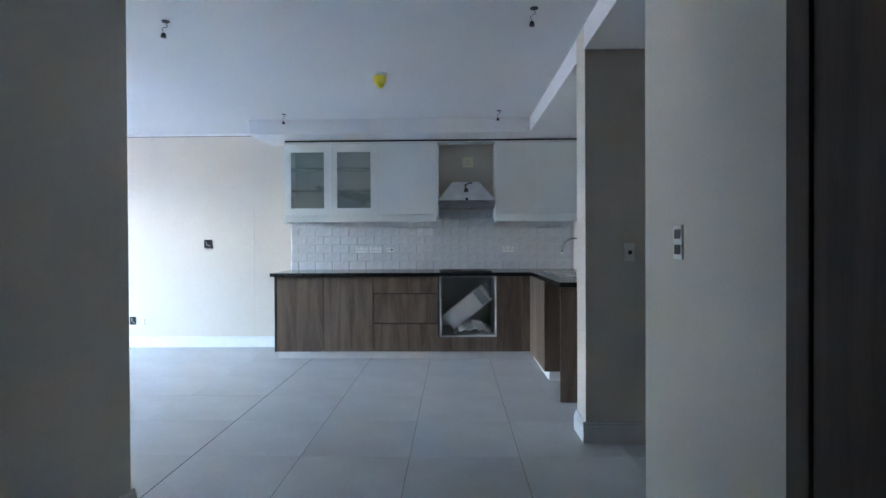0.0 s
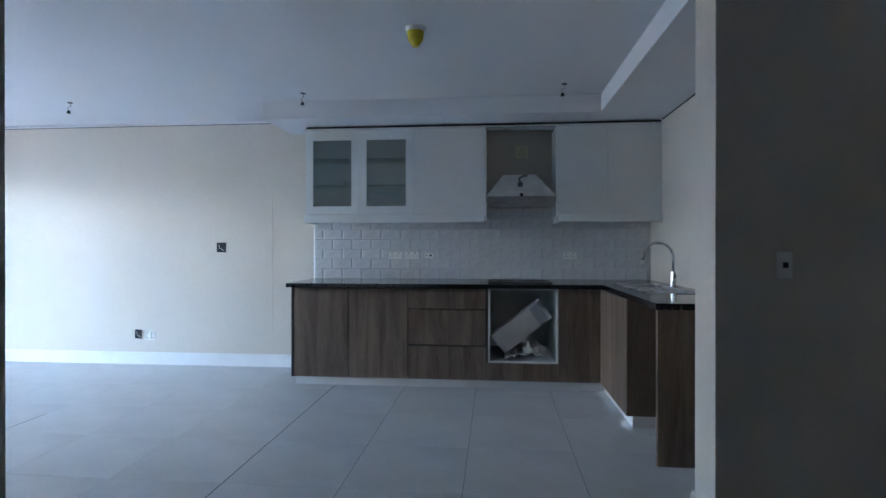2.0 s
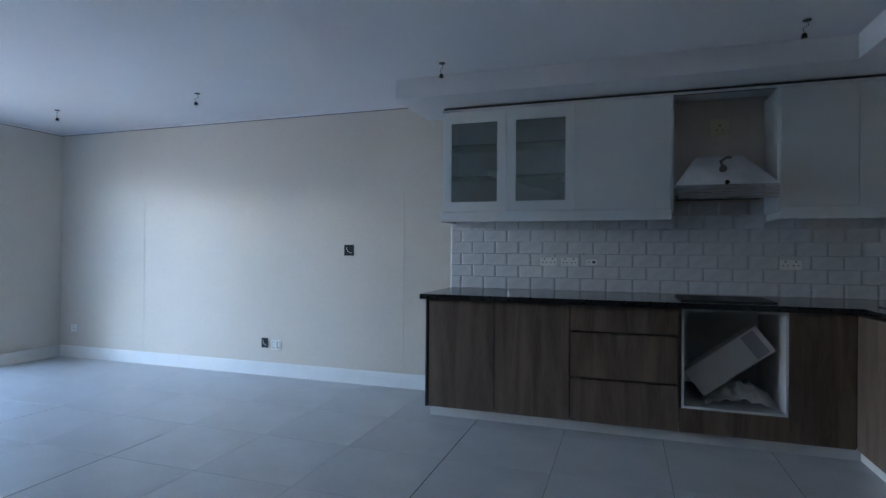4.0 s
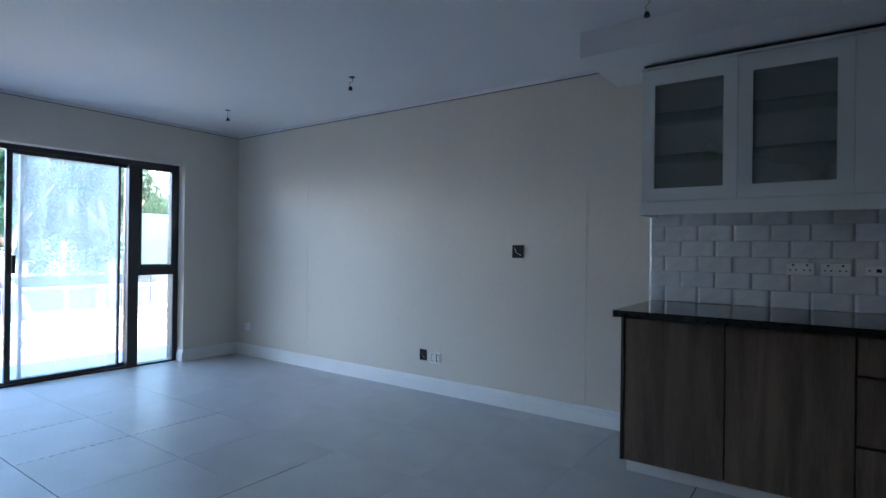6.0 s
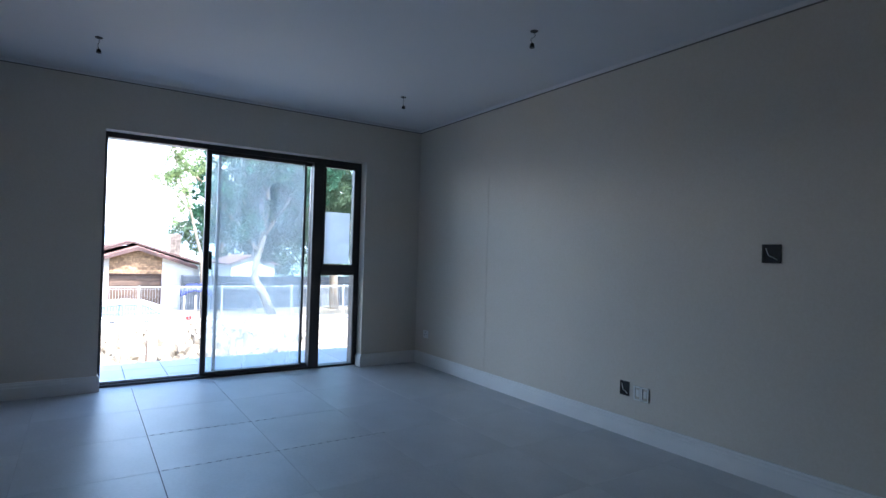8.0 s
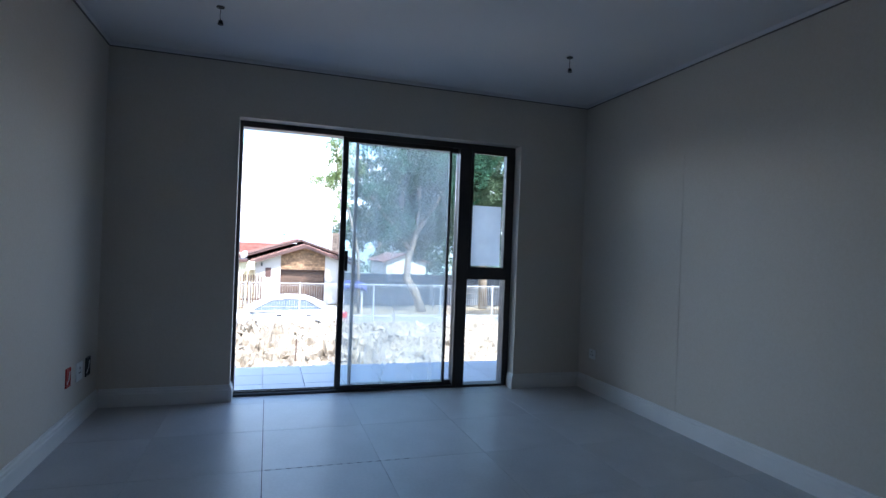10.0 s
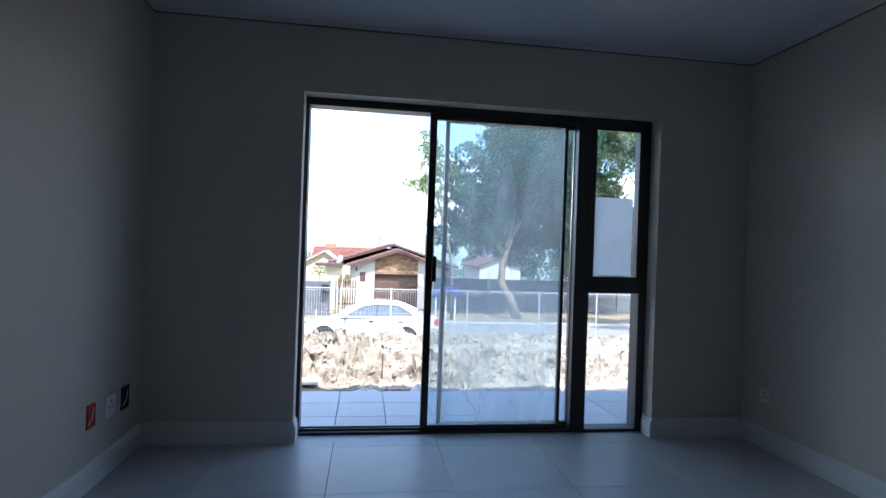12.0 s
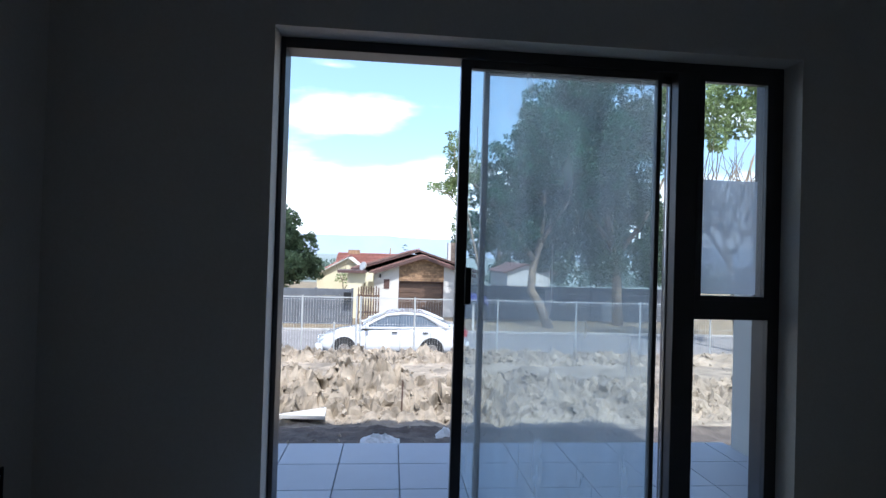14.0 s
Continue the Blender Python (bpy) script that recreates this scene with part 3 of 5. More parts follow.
def wall_unit(x0, x1, doors, label, glazed=False):
    u = empty("wall_cabinet", label, "wall cabinet", "kitchen wall cabinets")
    bm = bmesh.new()
    carcass(bm, x0 + 0.0005, x1 - 0.0005, UF + 0.02, N - 0.002, UB0 - 0.03, UT + 0.003)
    part("carcass", bm, M_WHITEIN, u)
    for a, b in doors:
        if glazed:
            f = 0.071
            bm = bmesh.new()
            q = [(a + 0.0015, UB0), (b - 0.0015, UB0), (b - 0.0015, UT), (a + 0.0015, UT)]
            w = [(a + f, UB0 + 0.074), (b - f, UB0 + 0.074), (b - f, UT - 0.092), (a + f, UT - 0.092)]
            rings = [[bm.verts.new((px, py, pz)) for px, pz in ring] for py in (UF, UF + 0.019) for ring in (q, w)]
            for k0 in range(4):
                k1 = (k0 + 1) % 4
                for p0, p1 in ((0, 1), (1, 3), (3, 2), (2, 0)):
                    bm.faces.new((rings[p0][k0], rings[p0][k1], rings[p1][k1], rings[p1][k0]))
            bmesh.ops.recalc_face_normals(bm, faces=bm.faces)
            d = part("door", bm, M_WHITE, u)
            part("pane", boxes((a + f, b - f, UF + 0.008, UF + 0.012, UB0 + 0.074, UT - 0.092)), M_GLASS_C, d, "greenish cabinet glass pane")
            for z in (1.775, 2.020):
                sh = part("shelf", boxes((a + 0.02, b - 0.02, UF + 0.036, N - 0.02, z, z + 0.006)), M_GLASS, u, "clear glass shelf")
                part("edge", boxes((a + 0.02, b - 0.02, UF + 0.0145, UF + 0.019, z, z + 0.008)), M_BLACK, sh, "dark front edge")
        else:
            part("door", boxes((a + 0.0015, b - 0.0015, UF, UF + 0.019, UB0, UT), bevel=0.0015), M_WHITE, u)
    return u


wall_unit(UX[0], UX[2], [(UX[0], UX[1]), (UX[1], UX[2])], "white wall cabinet with two glazed framed doors and glass shelves", True)
wall_unit(UX[2], UX[3], [(UX[2], UX[3])], "plain white wall cabinet with one wide door")
wall_unit(UX[4], UX[6], [(UX[4], UX[5]), (UX[5], UX[6])], "plain white wall cabinet with two doors")
for a, b in ((UX[0] - 0.012, UX[3] + 0.004), (UX[4] - 0.004, E - 0.003)):
    tagged(finish("pelmet_board", boxes((a, b, UF - 0.012, UF + 0.01, 1.430, UB0 - 0.004), (a, a + 0.02, UF + 0.01, N - 0.014, 1.430, 1.478), bevel=0.002), M_WHITE), "white light pelmet under the wall cabinets", "pelmet")
# black strip added to stand in for the unlit gap below the bulkhead
tagged(finish("gap_shade_strip", boxes((UX[0], E - 0.003, UF + 0.03, UF + 0.042, UT + 0.005, SOFFIT - 0.002)), M_CABDARK), "dark strip painting the shade in the gap above the wall cabinets", "filler board")
tagged(finish("cornice_board", boxes((UX[0] - 0.006, E - 0.003, UF - 0.006, UF + 0.019, UT + 0.004, UT + 0.017), bevel=0.002), M_WHITE), "thin white cornice strip on top of the wall cabinets", "cornice")
tagged(finish("cabinet_side", boxes((UX[3] + 0.001, UX[3] + 0.017, UF, N - 0.002, 1.480, UT + 0.003)), M_WHITE), "white side board beside the cooker hood", "side board")
tagged(finish("cabinet_side", boxes((UX[4] - 0.017, UX[4] - 0.001, UF, N - 0.002, 1.480, UT + 0.003)), M_WHITE), "white side board beside the cooker hood", "side board")


# ---- kitchen fittings ----
hob = empty("hob", "black glass ceramic hob set into the worktop", "hob")
part("glass_plate", boxes((-0.23, 0.31, 5.90, 6.34, WT1 + 0.001, WT1 + 0.009), bevel=0.002), M_BLACK, hob)
for k, (hx, hy, hr) in enumerate(((-0.09, 6.02, 0.09), (0.18, 6.02, 0.075), (-0.09, 6.22, 0.075), (0.18, 6.22, 0.09))):
    bm = bmesh.new()
    cyl(bm, (hx, hy, WT1 + 0.0092), (hx, hy, WT1 + 0.0104), hr, seg=32)
    part("cooking_ring", bm, M_CABDARK, hob)

# sink
sink = empty("sink", "brushed steel inset sink with bowl and drainer", "sink")
bm = bmesh.new()
ZR = WT1 + 0.001
for d in ((BX0 - 0.045, BX0, 4.95, 5.93), (BX1, BX1 + 0.045, 4.95, 5.93), (BX0, BX1, BY1, 5.93), (BX0, BX1, 5.39, BY0)):
    box(bm, d[0], d[1], d[2], d[3], ZR, ZR + 0.005)
part("rim", bm, M_STEEL, sink)
bm = bmesh.new()
for d in ((BX0, BX0 + 0.004, BY0, BY1, 0.76, ZR), (BX1 - 0.004, BX1, BY0, BY1, 0.76, ZR), (BX0 + 0.004, BX1 - 0.004, BY0, BY0 + 0.004, 0.76, ZR), (BX0 + 0.004, BX1 - 0.004, BY1 - 0.004, BY1, 0.76, ZR), (BX0 + 0.004, BX1 - 0.004, BY0 + 0.004, BY1 - 0.004, 0.756, 0.76)):
    box(bm, *d)
part("bowl", bm, M_STEEL, sink)
dr = part("drainer", boxes((BX0, BX1, 4.95, 5.389, ZR, ZR + 0.003)), M_STEEL, sink)
for k in range(7):
    gx = BX0 + 0.03 + k * 0.03
    part("rib", boxes((gx, gx + 0.012, 4.98, 5.36, ZR + 0.003, ZR + 0.006)), M_STEEL, dr)
bm = bmesh.new()
cyl(bm, (0.99, 5.66, 0.7601), (0.99, 5.66, 0.764), 0.035, seg=24)
part("waste", bm, M_CHROME, sink)

tap = empty("kitchen_tap", "chrome swan-neck kitchen mixer tap with a side lever", "tap", at=(0, 0, 0))
TX, TY = 1.225, 5.69
bm = bmesh.new()
cyl(bm, (TX, TY, WT1), (TX, TY, WT1 + 0.012), 0.028, seg=24)
cyl(bm, (TX, TY, WT1 + 0.012), (TX, TY, WT1 + 0.11), 0.021, seg=24)
part("body", bm, M_CHROME, tap, smooth=False)
bm = bmesh.new()
pts = [(TX, TY, WT1 + 0.10), (TX, TY, 1.12)]
for k in range(13):
    a = math.pi * k / 12
    pts.append((TX - 0.115 + 0.115 * math.cos(a), TY, 1.125 + 0.115 * math.sin(a)))
pts.append((TX - 0.236, TY, 1.10))
tube(bm, pts, 0.0105, 12)
part("spout", bm, M_CHROME, tap, smooth=True)
bm = bmesh.new()
cyl(bm, (TX - 0.236, TY, 1.075), (TX - 0.236, TY, 1.10), 0.0135, seg=16)
part("aerator", bm, M_PLASTIC, tap)
bm = bmesh.new()
tube(bm, [(TX, TY - 0.02, WT1 + 0.075), (TX, TY - 0.05, WT1 + 0.085), (TX - 0.02, TY - 0.09, WT1 + 0.12)], [0.014, 0.009, 0.006], 10)
part("lever", bm, M_CHROME, tap, smooth=True)

# cooker hood
hood = empty("cooker_hood", "steel pyramid cooker hood still wrapped in pale film", "cooker hood")
HX0, HX1, HY0, HY1 = -0.247, 0.362, 6.08, N - 0.004
bm = bmesh.new()
v0 = [bm.verts.new(p) for p in ((HX0, HY0, 1.655), (HX1, HY0, 1.655), (HX1, HY1, 1.655), (HX0, HY1, 1.655))]
v1 = [bm.verts.new(p) for p in ((-0.095, 6.38, 1.882), (0.205, 6.38, 1.882), (0.205, HY1, 1.882), (-0.095, HY1, 1.882))]
for i in range(4):
    bm.faces.new((v0[i], v0[(i + 1) % 4], v1[(i + 1) % 4], v1[i]))
bm.faces.new(v1)
bm.faces.new(v0[::-1])
part("canopy", bm, mat("film_wrapped_steel", (0.78, 0.79, 0.80), 0.4, 0.0, scale=7, vary=0.12, bump=0.25, fine=40), hood, "pale film-wrapped sloping canopy")
part("front_lip", boxes((HX0, HX1, HY0, HY1, 1.60, 1.653), bevel=0.003), M_STEEL, hood)
part("filter", boxes((HX0 + 0.03, HX1 - 0.03, HY0 + 0.03, HY1 - 0.03, 1.587, 1.599)), M_CABDARK, hood)
part("visor", boxes((HX0 + 0.01, HX1 - 0.01, HY0 - 0.02, HY0 + 0.01, 1.56, 1.598), bevel=0.003), M_STEEL, hood)
bm = bmesh.new()
cyl(bm, (0.055, 6.235, 1.765), (0.055, 6.200, 1.775), 0.024, seg=14)
part("knob", bm, M_GAP, hood, "grey round knob taped on the canopy")
bm = bmesh.new()
tube(bm, [(0.055, 6.22, 1.79), (0.045, 6.25, 1.83), (0.09, 6.30, 1.86), (0.12, 6.32, 1.865)], 0.009, 6)
part("bracket", bm, M_GAP, hood, "dark bent bracket taped on the canopy")
bm = bmesh.new()
cyl(bm, (0.06, 6.09, 1.665), (0.06, 6.075, 1.668), 0.014, seg=10)
part("button", bm, M_BLACK, hood, "small dark button on the lip")


def faceplate(name, label, x, z, w, h, y, material=None, holes=(), ny=-1, depth=0.009):
    """A wiring plate on a wall that faces -y (ny -1) or +y (ny 1)."""
    u = empty(name, label, "socket", at=(0, 0, 0))
    y0, y1 = (y - depth, y) if ny < 0 else (y, y + depth)
    part("plate", boxes((x - w / 2, x + w / 2, y0, y1, z - h / 2, z + h / 2), bevel=0.0025), material or M_PLASTIC, u)
    yf = y - depth if ny < 0 else y + depth
    for hx, hz, hw, hh in holes:
        part("hole", boxes((x + hx - hw / 2, x + hx + hw / 2, min(yf, yf + ny * 0.0015), max(yf, yf + ny * 0.0015), z + hz - hh / 2, z + hz + hh / 2)), M_BLACK, u)
    return u


pin3 = lambda c: ((c, 0.022, 0.010, 0.010), (c - 0.014, -0.006, 0.008, 0.008), (c + 0.014, -0.006, 0.008, 0.008))
TY0 = N - 0.012
faceplate("wall_socket", "white double wall socket on the tiled splashback", -1.147, 1.125, 0.135, 0.07, TY0, holes=pin3(-0.033) + pin3(0.033))
faceplate("wall_socket", "white double wall socket on the tiled splashback", -0.984, 1.125, 0.135, 0.07, TY0, holes=pin3(-0.033) + pin3(0.033))
faceplate("isolator_switch", "small white isolator plate with a dark opening", -0.815, 1.125, 0.085, 0.05, TY0, holes=((0.018, 0, 0.022, 0.018), (-0.022, 0, 0.008, 0.008)))
faceplate("wall_socket", "white double wall socket on the tiled splashback", 0.538, 1.125, 0.135, 0.07, TY0, holes=pin3(-0.033) + pin3(0.033))
faceplate("hood_socket", "square cream socket above the cooker hood", 0.084, 2.125, 0.125, 0.12, N, M_CREAM, holes=((0, 0.012, 0.014, 0.008), (-0.018, -0.02, 0.008, 0.008), (0.018, -0.02, 0.008, 0.008)))


def recess_box(name, label, x, z, w, h, y, ny=-1, inner=M_HOLE, rim=M_BLACK):
    """An open wall box: dark back with a thin rim and a curl of wire."""
    u = empty(name, label, "wall box", at=(0, 0, 0))
    s = 0.005
    def yy(a, b):
        return (y + ny * b, y + ny * a) if ny < 0 else (y + a, y + b)
    part("back", boxes((x - w / 2, x + w / 2, *yy(0.0, 0.002), z - h / 2, z + h / 2)), inner, u)
    part("rim", boxes((x - w / 2, x - w / 2 + s, *yy(0.002, 0.007), z - h / 2, z + h / 2), (x + w / 2 - s, x + w / 2, *yy(0.002, 0.007), z - h / 2, z + h / 2),
         (x - w / 2 + s, x + w / 2 - s, *yy(0.002, 0.007), z - h / 2, z - h / 2 + s), (x - w / 2 + s, x + w / 2 - s, *yy(0.002, 0.007), z + h / 2 - s, z + h / 2)), rim, u)
    bm = bmesh.new()
    yw = y + ny * 0.006
    tube(bm, [(x - w * 0.3, yw, z + h * 0.3), (x - w * 0.15, yw, z - h * 0.1), (x + w * 0.2, yw, z - h * 0.25), (x + w * 0.3, yw, z - h * 0.32)], 0.0022, 6)
    part("wire", bm, M_PLASTIC, u, "pale wire end")
    return u


recess_box("wall_box", "open black wiring box with a curled wire in the wall", -2.945, 1.203, 0.095, 0.098, N)
recess_box("wall_box", "open dark wiring hole low in the wall", -3.842, 0.308, 0.07, 0.092, N)
# half-fitted double socket: two white frames with dark gaps
u = empty("socket_frame", "white socket frame without its cover, low in the wall", "socket")
for cx in (-3.742, -3.686):
    bm = bmesh.new()
    for d in ((cx - 0.026, cx - 0.018, 0.25, 0.34), (cx + 0.018, cx + 0.026, 0.25, 0.34), (cx - 0.018, cx + 0.018, 0.25, 0.258), (cx - 0.018, cx + 0.018, 0.332, 0.34), (cx - 0.008, cx + 0.012, 0.275, 0.318)):
        box(bm, d[0], d[1], N - 0.008, N - 0.0005, d[2], d[3])
    part("frame", bm, M_PLASTIC, u)
for d in ((-3.710, -3.702, 0.262, 0.33), (-3.768, -3.762, 0.27, 0.30), (-3.666, -3.661, 0.26, 0.332)):
    part("terminal", boxes((d[0], d[1], N - 0.006, N - 0.001, d[2], d[3])), M_BLACK, u)
faceplate("wall_socket", "small white wall socket low near the corner", -6.335, 0.320, 0.085, 0.08, N, holes=pin3(-0.0))
recess_box("wall_box", "red open wall box low in the wall", -5.985, 0.335, 0.072, 0.11, S, 1, inner=M_RED, rim=M_RED)
faceplate("wall_socket", "white wall socket between two open boxes", -6.172, 0.33, 0.11, 0.11, S, holes=pin3(0), ny=1)
recess_box("wall_box", "black open wall box low in the wall", -6.345, 0.325, 0.085, 0.12, S, 1)
faceplate("light_switch", "white light switch with a small black rocker", 0.960, 1.132, 0.058, 0.105, STUB_Y0, holes=((0.002, 0.0, 0.02, 0.022),))

# switch frame on the corridor wall
u = empty("switch_frame", "narrow white switch frame with two black openings", "light switch")
part("frame", boxes((CORR_E - 0.006, CORR_E, 2.124, 2.196, 1.130, 1.246), bevel=0.002), M_PLASTIC, u)
part("opening", boxes((CORR_E - 0.0078, CORR_E - 0.0062, 2.136, 2.184, 1.200, 1.232)), M_BLACK, u)
part("opening", boxes((CORR_E - 0.0078, CORR_E - 0.0062, 2.136, 2.184, 1.147, 1.180)), M_BLACK, u)

# smoke detector with its yellow dust cap
sd = empty("smoke_detector", "white ceiling smoke detector under a yellow dust cap", "smoke detector")
bm = bmesh.new()
cyl(bm, (-0.637, 4.415, CEIL - 0.022), (-0.637, 4.415, CEIL), 0.055, 0.062, seg=32)
part("base", bm, M_PLASTIC, sd, smooth=False)
bm = bmesh.new()
cyl(bm, (-0.637, 4.415, CEIL - 0.075), (-0.637, 4.415, CEIL - 0.0225), 0.043, 0.05, seg=32)
cyl(bm, (-0.637, 4.415, CEIL - 0.105), (-0.637, 4.415, CEIL - 0.075), 0.02, 0.036, seg=24)
part("dust_cap", bm, M_YELLOW, sd)

# bare lamp holders on their wires
def lamp_holder(x, y, tilt):
    u = empty("lamp_holder", "bare black lamp holder hanging from a ceiling wire", "lamp holder", "bare ceiling lamp holders")
    bm = bmesh.new()
    cyl(bm, (0.0, 0, -0.004), (0.0, 0, 0), 0.022, seg=20)
    part("hole_rim", bm, M_BLACK, u)
    bm = bmesh.new()
    tube(bm, [(0, 0, -0.003), (0.008, 0, -0.03), (-0.02, 0, -0.045), (-0.012, 0.004, -0.072)], 0.0018, 6)
    part("wire", bm, M_BLACK, u)
    bm = bmesh.new()
    cyl(bm, (-0.012, 0.004, -0.095), (-0.012, 0.004, -0.072), 0.016, 0.011, seg=16)
    part("holder", bm, M_BLACK, u)
    u.matrix_basis = pose(x, y, CEIL - 0.001, 0, 0, tilt)
    return u


for k, (lx, ly) in enumerate(((-1.757, 5.64), (0.365, 5.58), (-1.737, 3.40), (0.367, 3.293), (-3.905, 5.73), (-5.57, 5.785), (-5.67, 3.598))):
    lamp_holder(lx, ly, 37 * k % 90 - 30)

# carton and rag in the oven housing
ct = empty("carton", "long off-white carton leaning in the oven housing", "box", at=(0.055, 6.00, 0.525))
part("body", boxes((-0.255, 0.255, -0.05, 0.05, -0.095, 0.095), bevel=0.003), M_CARD, ct)
part("label_patch", boxes((0.14, 0.225, -0.0525, -0.0505, -0.08, 0.08)), mat("grey_print", (0.28, 0.28, 0.29), 0.7, scale=12), ct, "grey printed patch")
ct.rotation_euler = (0, radians(-38), 0)
bm = bmesh.new()
bmesh.ops.create_grid(bm, x_segments=26, y_segments=20, size=0.5)
for v in bm.verts:
    u0, w0 = v.co.x, v.co.y
    h = 0.11 * math.exp(-(u0 * u0 + w0 * w0) * 5) + 0.05 * abs(noise.noise(Vector((u0 * 6, w0 * 6, 0.3)))) + 0.02 * noise.noise(Vector((u0 * 17, w0 * 17, 1.3)))
    v.co = Vector((0.11 + u0 * 0.40, 6.06 + w0 * 0.34, 0.254 + max(0, h)))
rag = finish("crumpled_paper", bm, M_CARD, smooth=True)
tagged(rag, "crumpled pale wrapping paper lying under the carton", "paper")
sol = rag.modifiers.new("thick", "SOLIDIFY")
sol.thickness = 0.002


# ================= outdoors =================
GZ = -1.87


def land(x, y):
    """Height of the dug ground in front of the house."""
    n1 = noise.noise(Vector((x * 0.9, y * 0.9, 0)))
    n2 = noise.noise(Vector((x * 3.1, y * 3.1, 4)))
    n3 = noise.noise(Vector((x * 8.0, y * 8.0, 9)))
    edge = 0.12 * noise.noise(Vector((y * 0.7, 2.2, 0))) + 0.08 * noise.noise(Vector((y * 2.6, 7.0, 0)))
    u = -x + edge

    def ramp(a, b, p, q):
        t = min(1, max(0, (u - a) / (b - a)))
        return p + (q - p) * t * t * (3 - 2 * t)
    if u < 9.5:
        z = ramp(7.8, 9.3, -0.17, -0.44)
        rough = 0.02
    elif u < 12.3:
        z = ramp(9.5, 10.6, -0.46, BANK_TOP) - 0.09 * max(0, u - 10.6)
        rough = 0.17 * min(1, max(0.15, (u - 9.5) / 0.45)) if u < 10.75 else 0.025
    elif u < 13.1:
        z = BANK_TOP - 0.153 + 0.08 * math.sin((u - 12.3) / 0.8 * math.pi)
        rough = 0.14
    else:
        z = ramp(13.1, 16.4, BANK_TOP - 0.153, GZ)
        rough = 0.05 if u < 16 else 0.0
    r = rough * (1 if y < 5.5 else 0.55)
    if -x > 17.5:
        return GZ
    if rough == 0:
        return z
    warp = Vector((x + 0.06 * n3, y + 0.06 * n2, 0))
    c1 = noise.voronoi(warp * 6.5)[0]
    c2 = noise.voronoi(warp * 15.0)[0]
    crumbs = 1.1 * (0.4 - c1[0]) + 1.2 * min(0.3, c1[1] - c1[0]) + 0.8 * (0.4 - c2[0])
    return z + r * (0.8 * n1 + 0.9 * n2 + crumbs + 0.35 * noise.noise(Vector((x * 31, y * 31, 5))))


BANK_TOP = -0.27
xs = [-7.81 - 0.075 * i for i in range(21)] + [-9.36 - 0.026 * i for i in range(58)] + [-10.9 - 0.07 * i for i in range(18)] + [-12.15 - 0.033 * i for i in range(34)] + [-13.3 - 0.06 * i for i in range(10)] + [-13.9 - 0.35 * i for i in range(12)] + [-18.2, -19, -21, -25.6, -30, -40, -60, -100, -200, -400, -900]
ys = [-900, -400, -150, -60, -25, -12, -6, -3, -1.5] + [-0.6 + 0.033 * i for i in range(276)] + [8.6 + 0.12 * i for i in range(65)] + [18, 24, 36, 60, 150, 400, 900]


def spot(x, y):
    """A point of the ground, pushed sideways where the dug bank and the crest crumble."""
    z = land(x, y)
    k = min(1, max(0, (-9.7 - x) / 0.2)) * min(1, max(0, (x + 10.9) / 0.2)) + min(1, max(0, (-12.2 - x) / 0.15)) * min(1, max(0, (x + 13.2) / 0.15))
    if not (k > 0 and -0.6 <= y <= 16):
        return (x, y, z)
    k *= 1 if y < 6 else 0.6
    dx = 0.11 * noise.noise(Vector((x * 5, y * 6, z * 5))) + 0.06 * noise.noise(Vector((x * 14, y * 15, 2)))
    dy = 0.05 * noise.noise(Vector((x * 11, y * 11, 7)))
    return (x + k * dx, y + k * dy, z + k * 0.03 * noise.noise(Vector((x * 24, y * 24, 3))))


verts = [spot(x, y) for x in xs for y in ys]
ny = len(ys)
faces, mats = [], []
for i in range(len(xs) - 1):
    for j in range(ny - 1):
        faces.append((i * ny + j, (i + 1) * ny + j, (i + 1) * ny + j + 1, i * ny + j + 1))
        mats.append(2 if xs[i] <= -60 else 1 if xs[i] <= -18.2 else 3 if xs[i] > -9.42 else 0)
me = bpy.data.meshes.new("ground")
me.from_pydata(verts, [], faces)
me.materials.append(M_SAND)
me.materials.append(M_GRASS)
me.materials.append(M_FAR)
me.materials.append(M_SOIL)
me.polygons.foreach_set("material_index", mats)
me.update()
tagged(new("ground", me), "pale dug sandy ground with clods, dry grass further off", "", "", "structure")
structure("ground_under_house", [(-7.81, 8.0, -40, S - 0.4, -2.2, -0.3), (-7.81, 8.0, 9.0, 40, -2.2, -0.3)], M_SAND, "sandy ground beside the house")

# clods
rng = random.Random(5)
bm = bmesh.new()
for k in range(2600):
    y = rng.uniform(-0.5, 12)
    band = rng.choice((0, 0, 1, 1, 2))
    x = -rng.uniform(9.7, 10.7) if band == 0 else (-rng.uniform(12.2, 13.2) if band == 1 else -rng.uniform(8.0, 13.2))
    if y > 6 and rng.random() < 0.6:
        continue
    r = rng.uniform(0.01, 0.035) * (1.1 if band < 2 else 0.6)
    z = land(x, y) + r * 0.25
    g = bmesh.ops.create_icosphere(bm, subdivisions=1, radius=r, matrix=Matrix.LocRotScale((x, y, z), Euler((rng.random() * 6, rng.random() * 6, 0)), (1, rng.uniform(0.6, 1.3), rng.uniform(0.5, 0.9))))
    for v in g["verts"]:
        v.co += Vector((rng.uniform(-1, 1), rng.uniform(-1, 1), rng.uniform(-1, 1))) * r * 0.4
tagged(finish("soil_clods", bm, M_SAND), "loose pale clods of dug soil", "soil", "", "stuff")

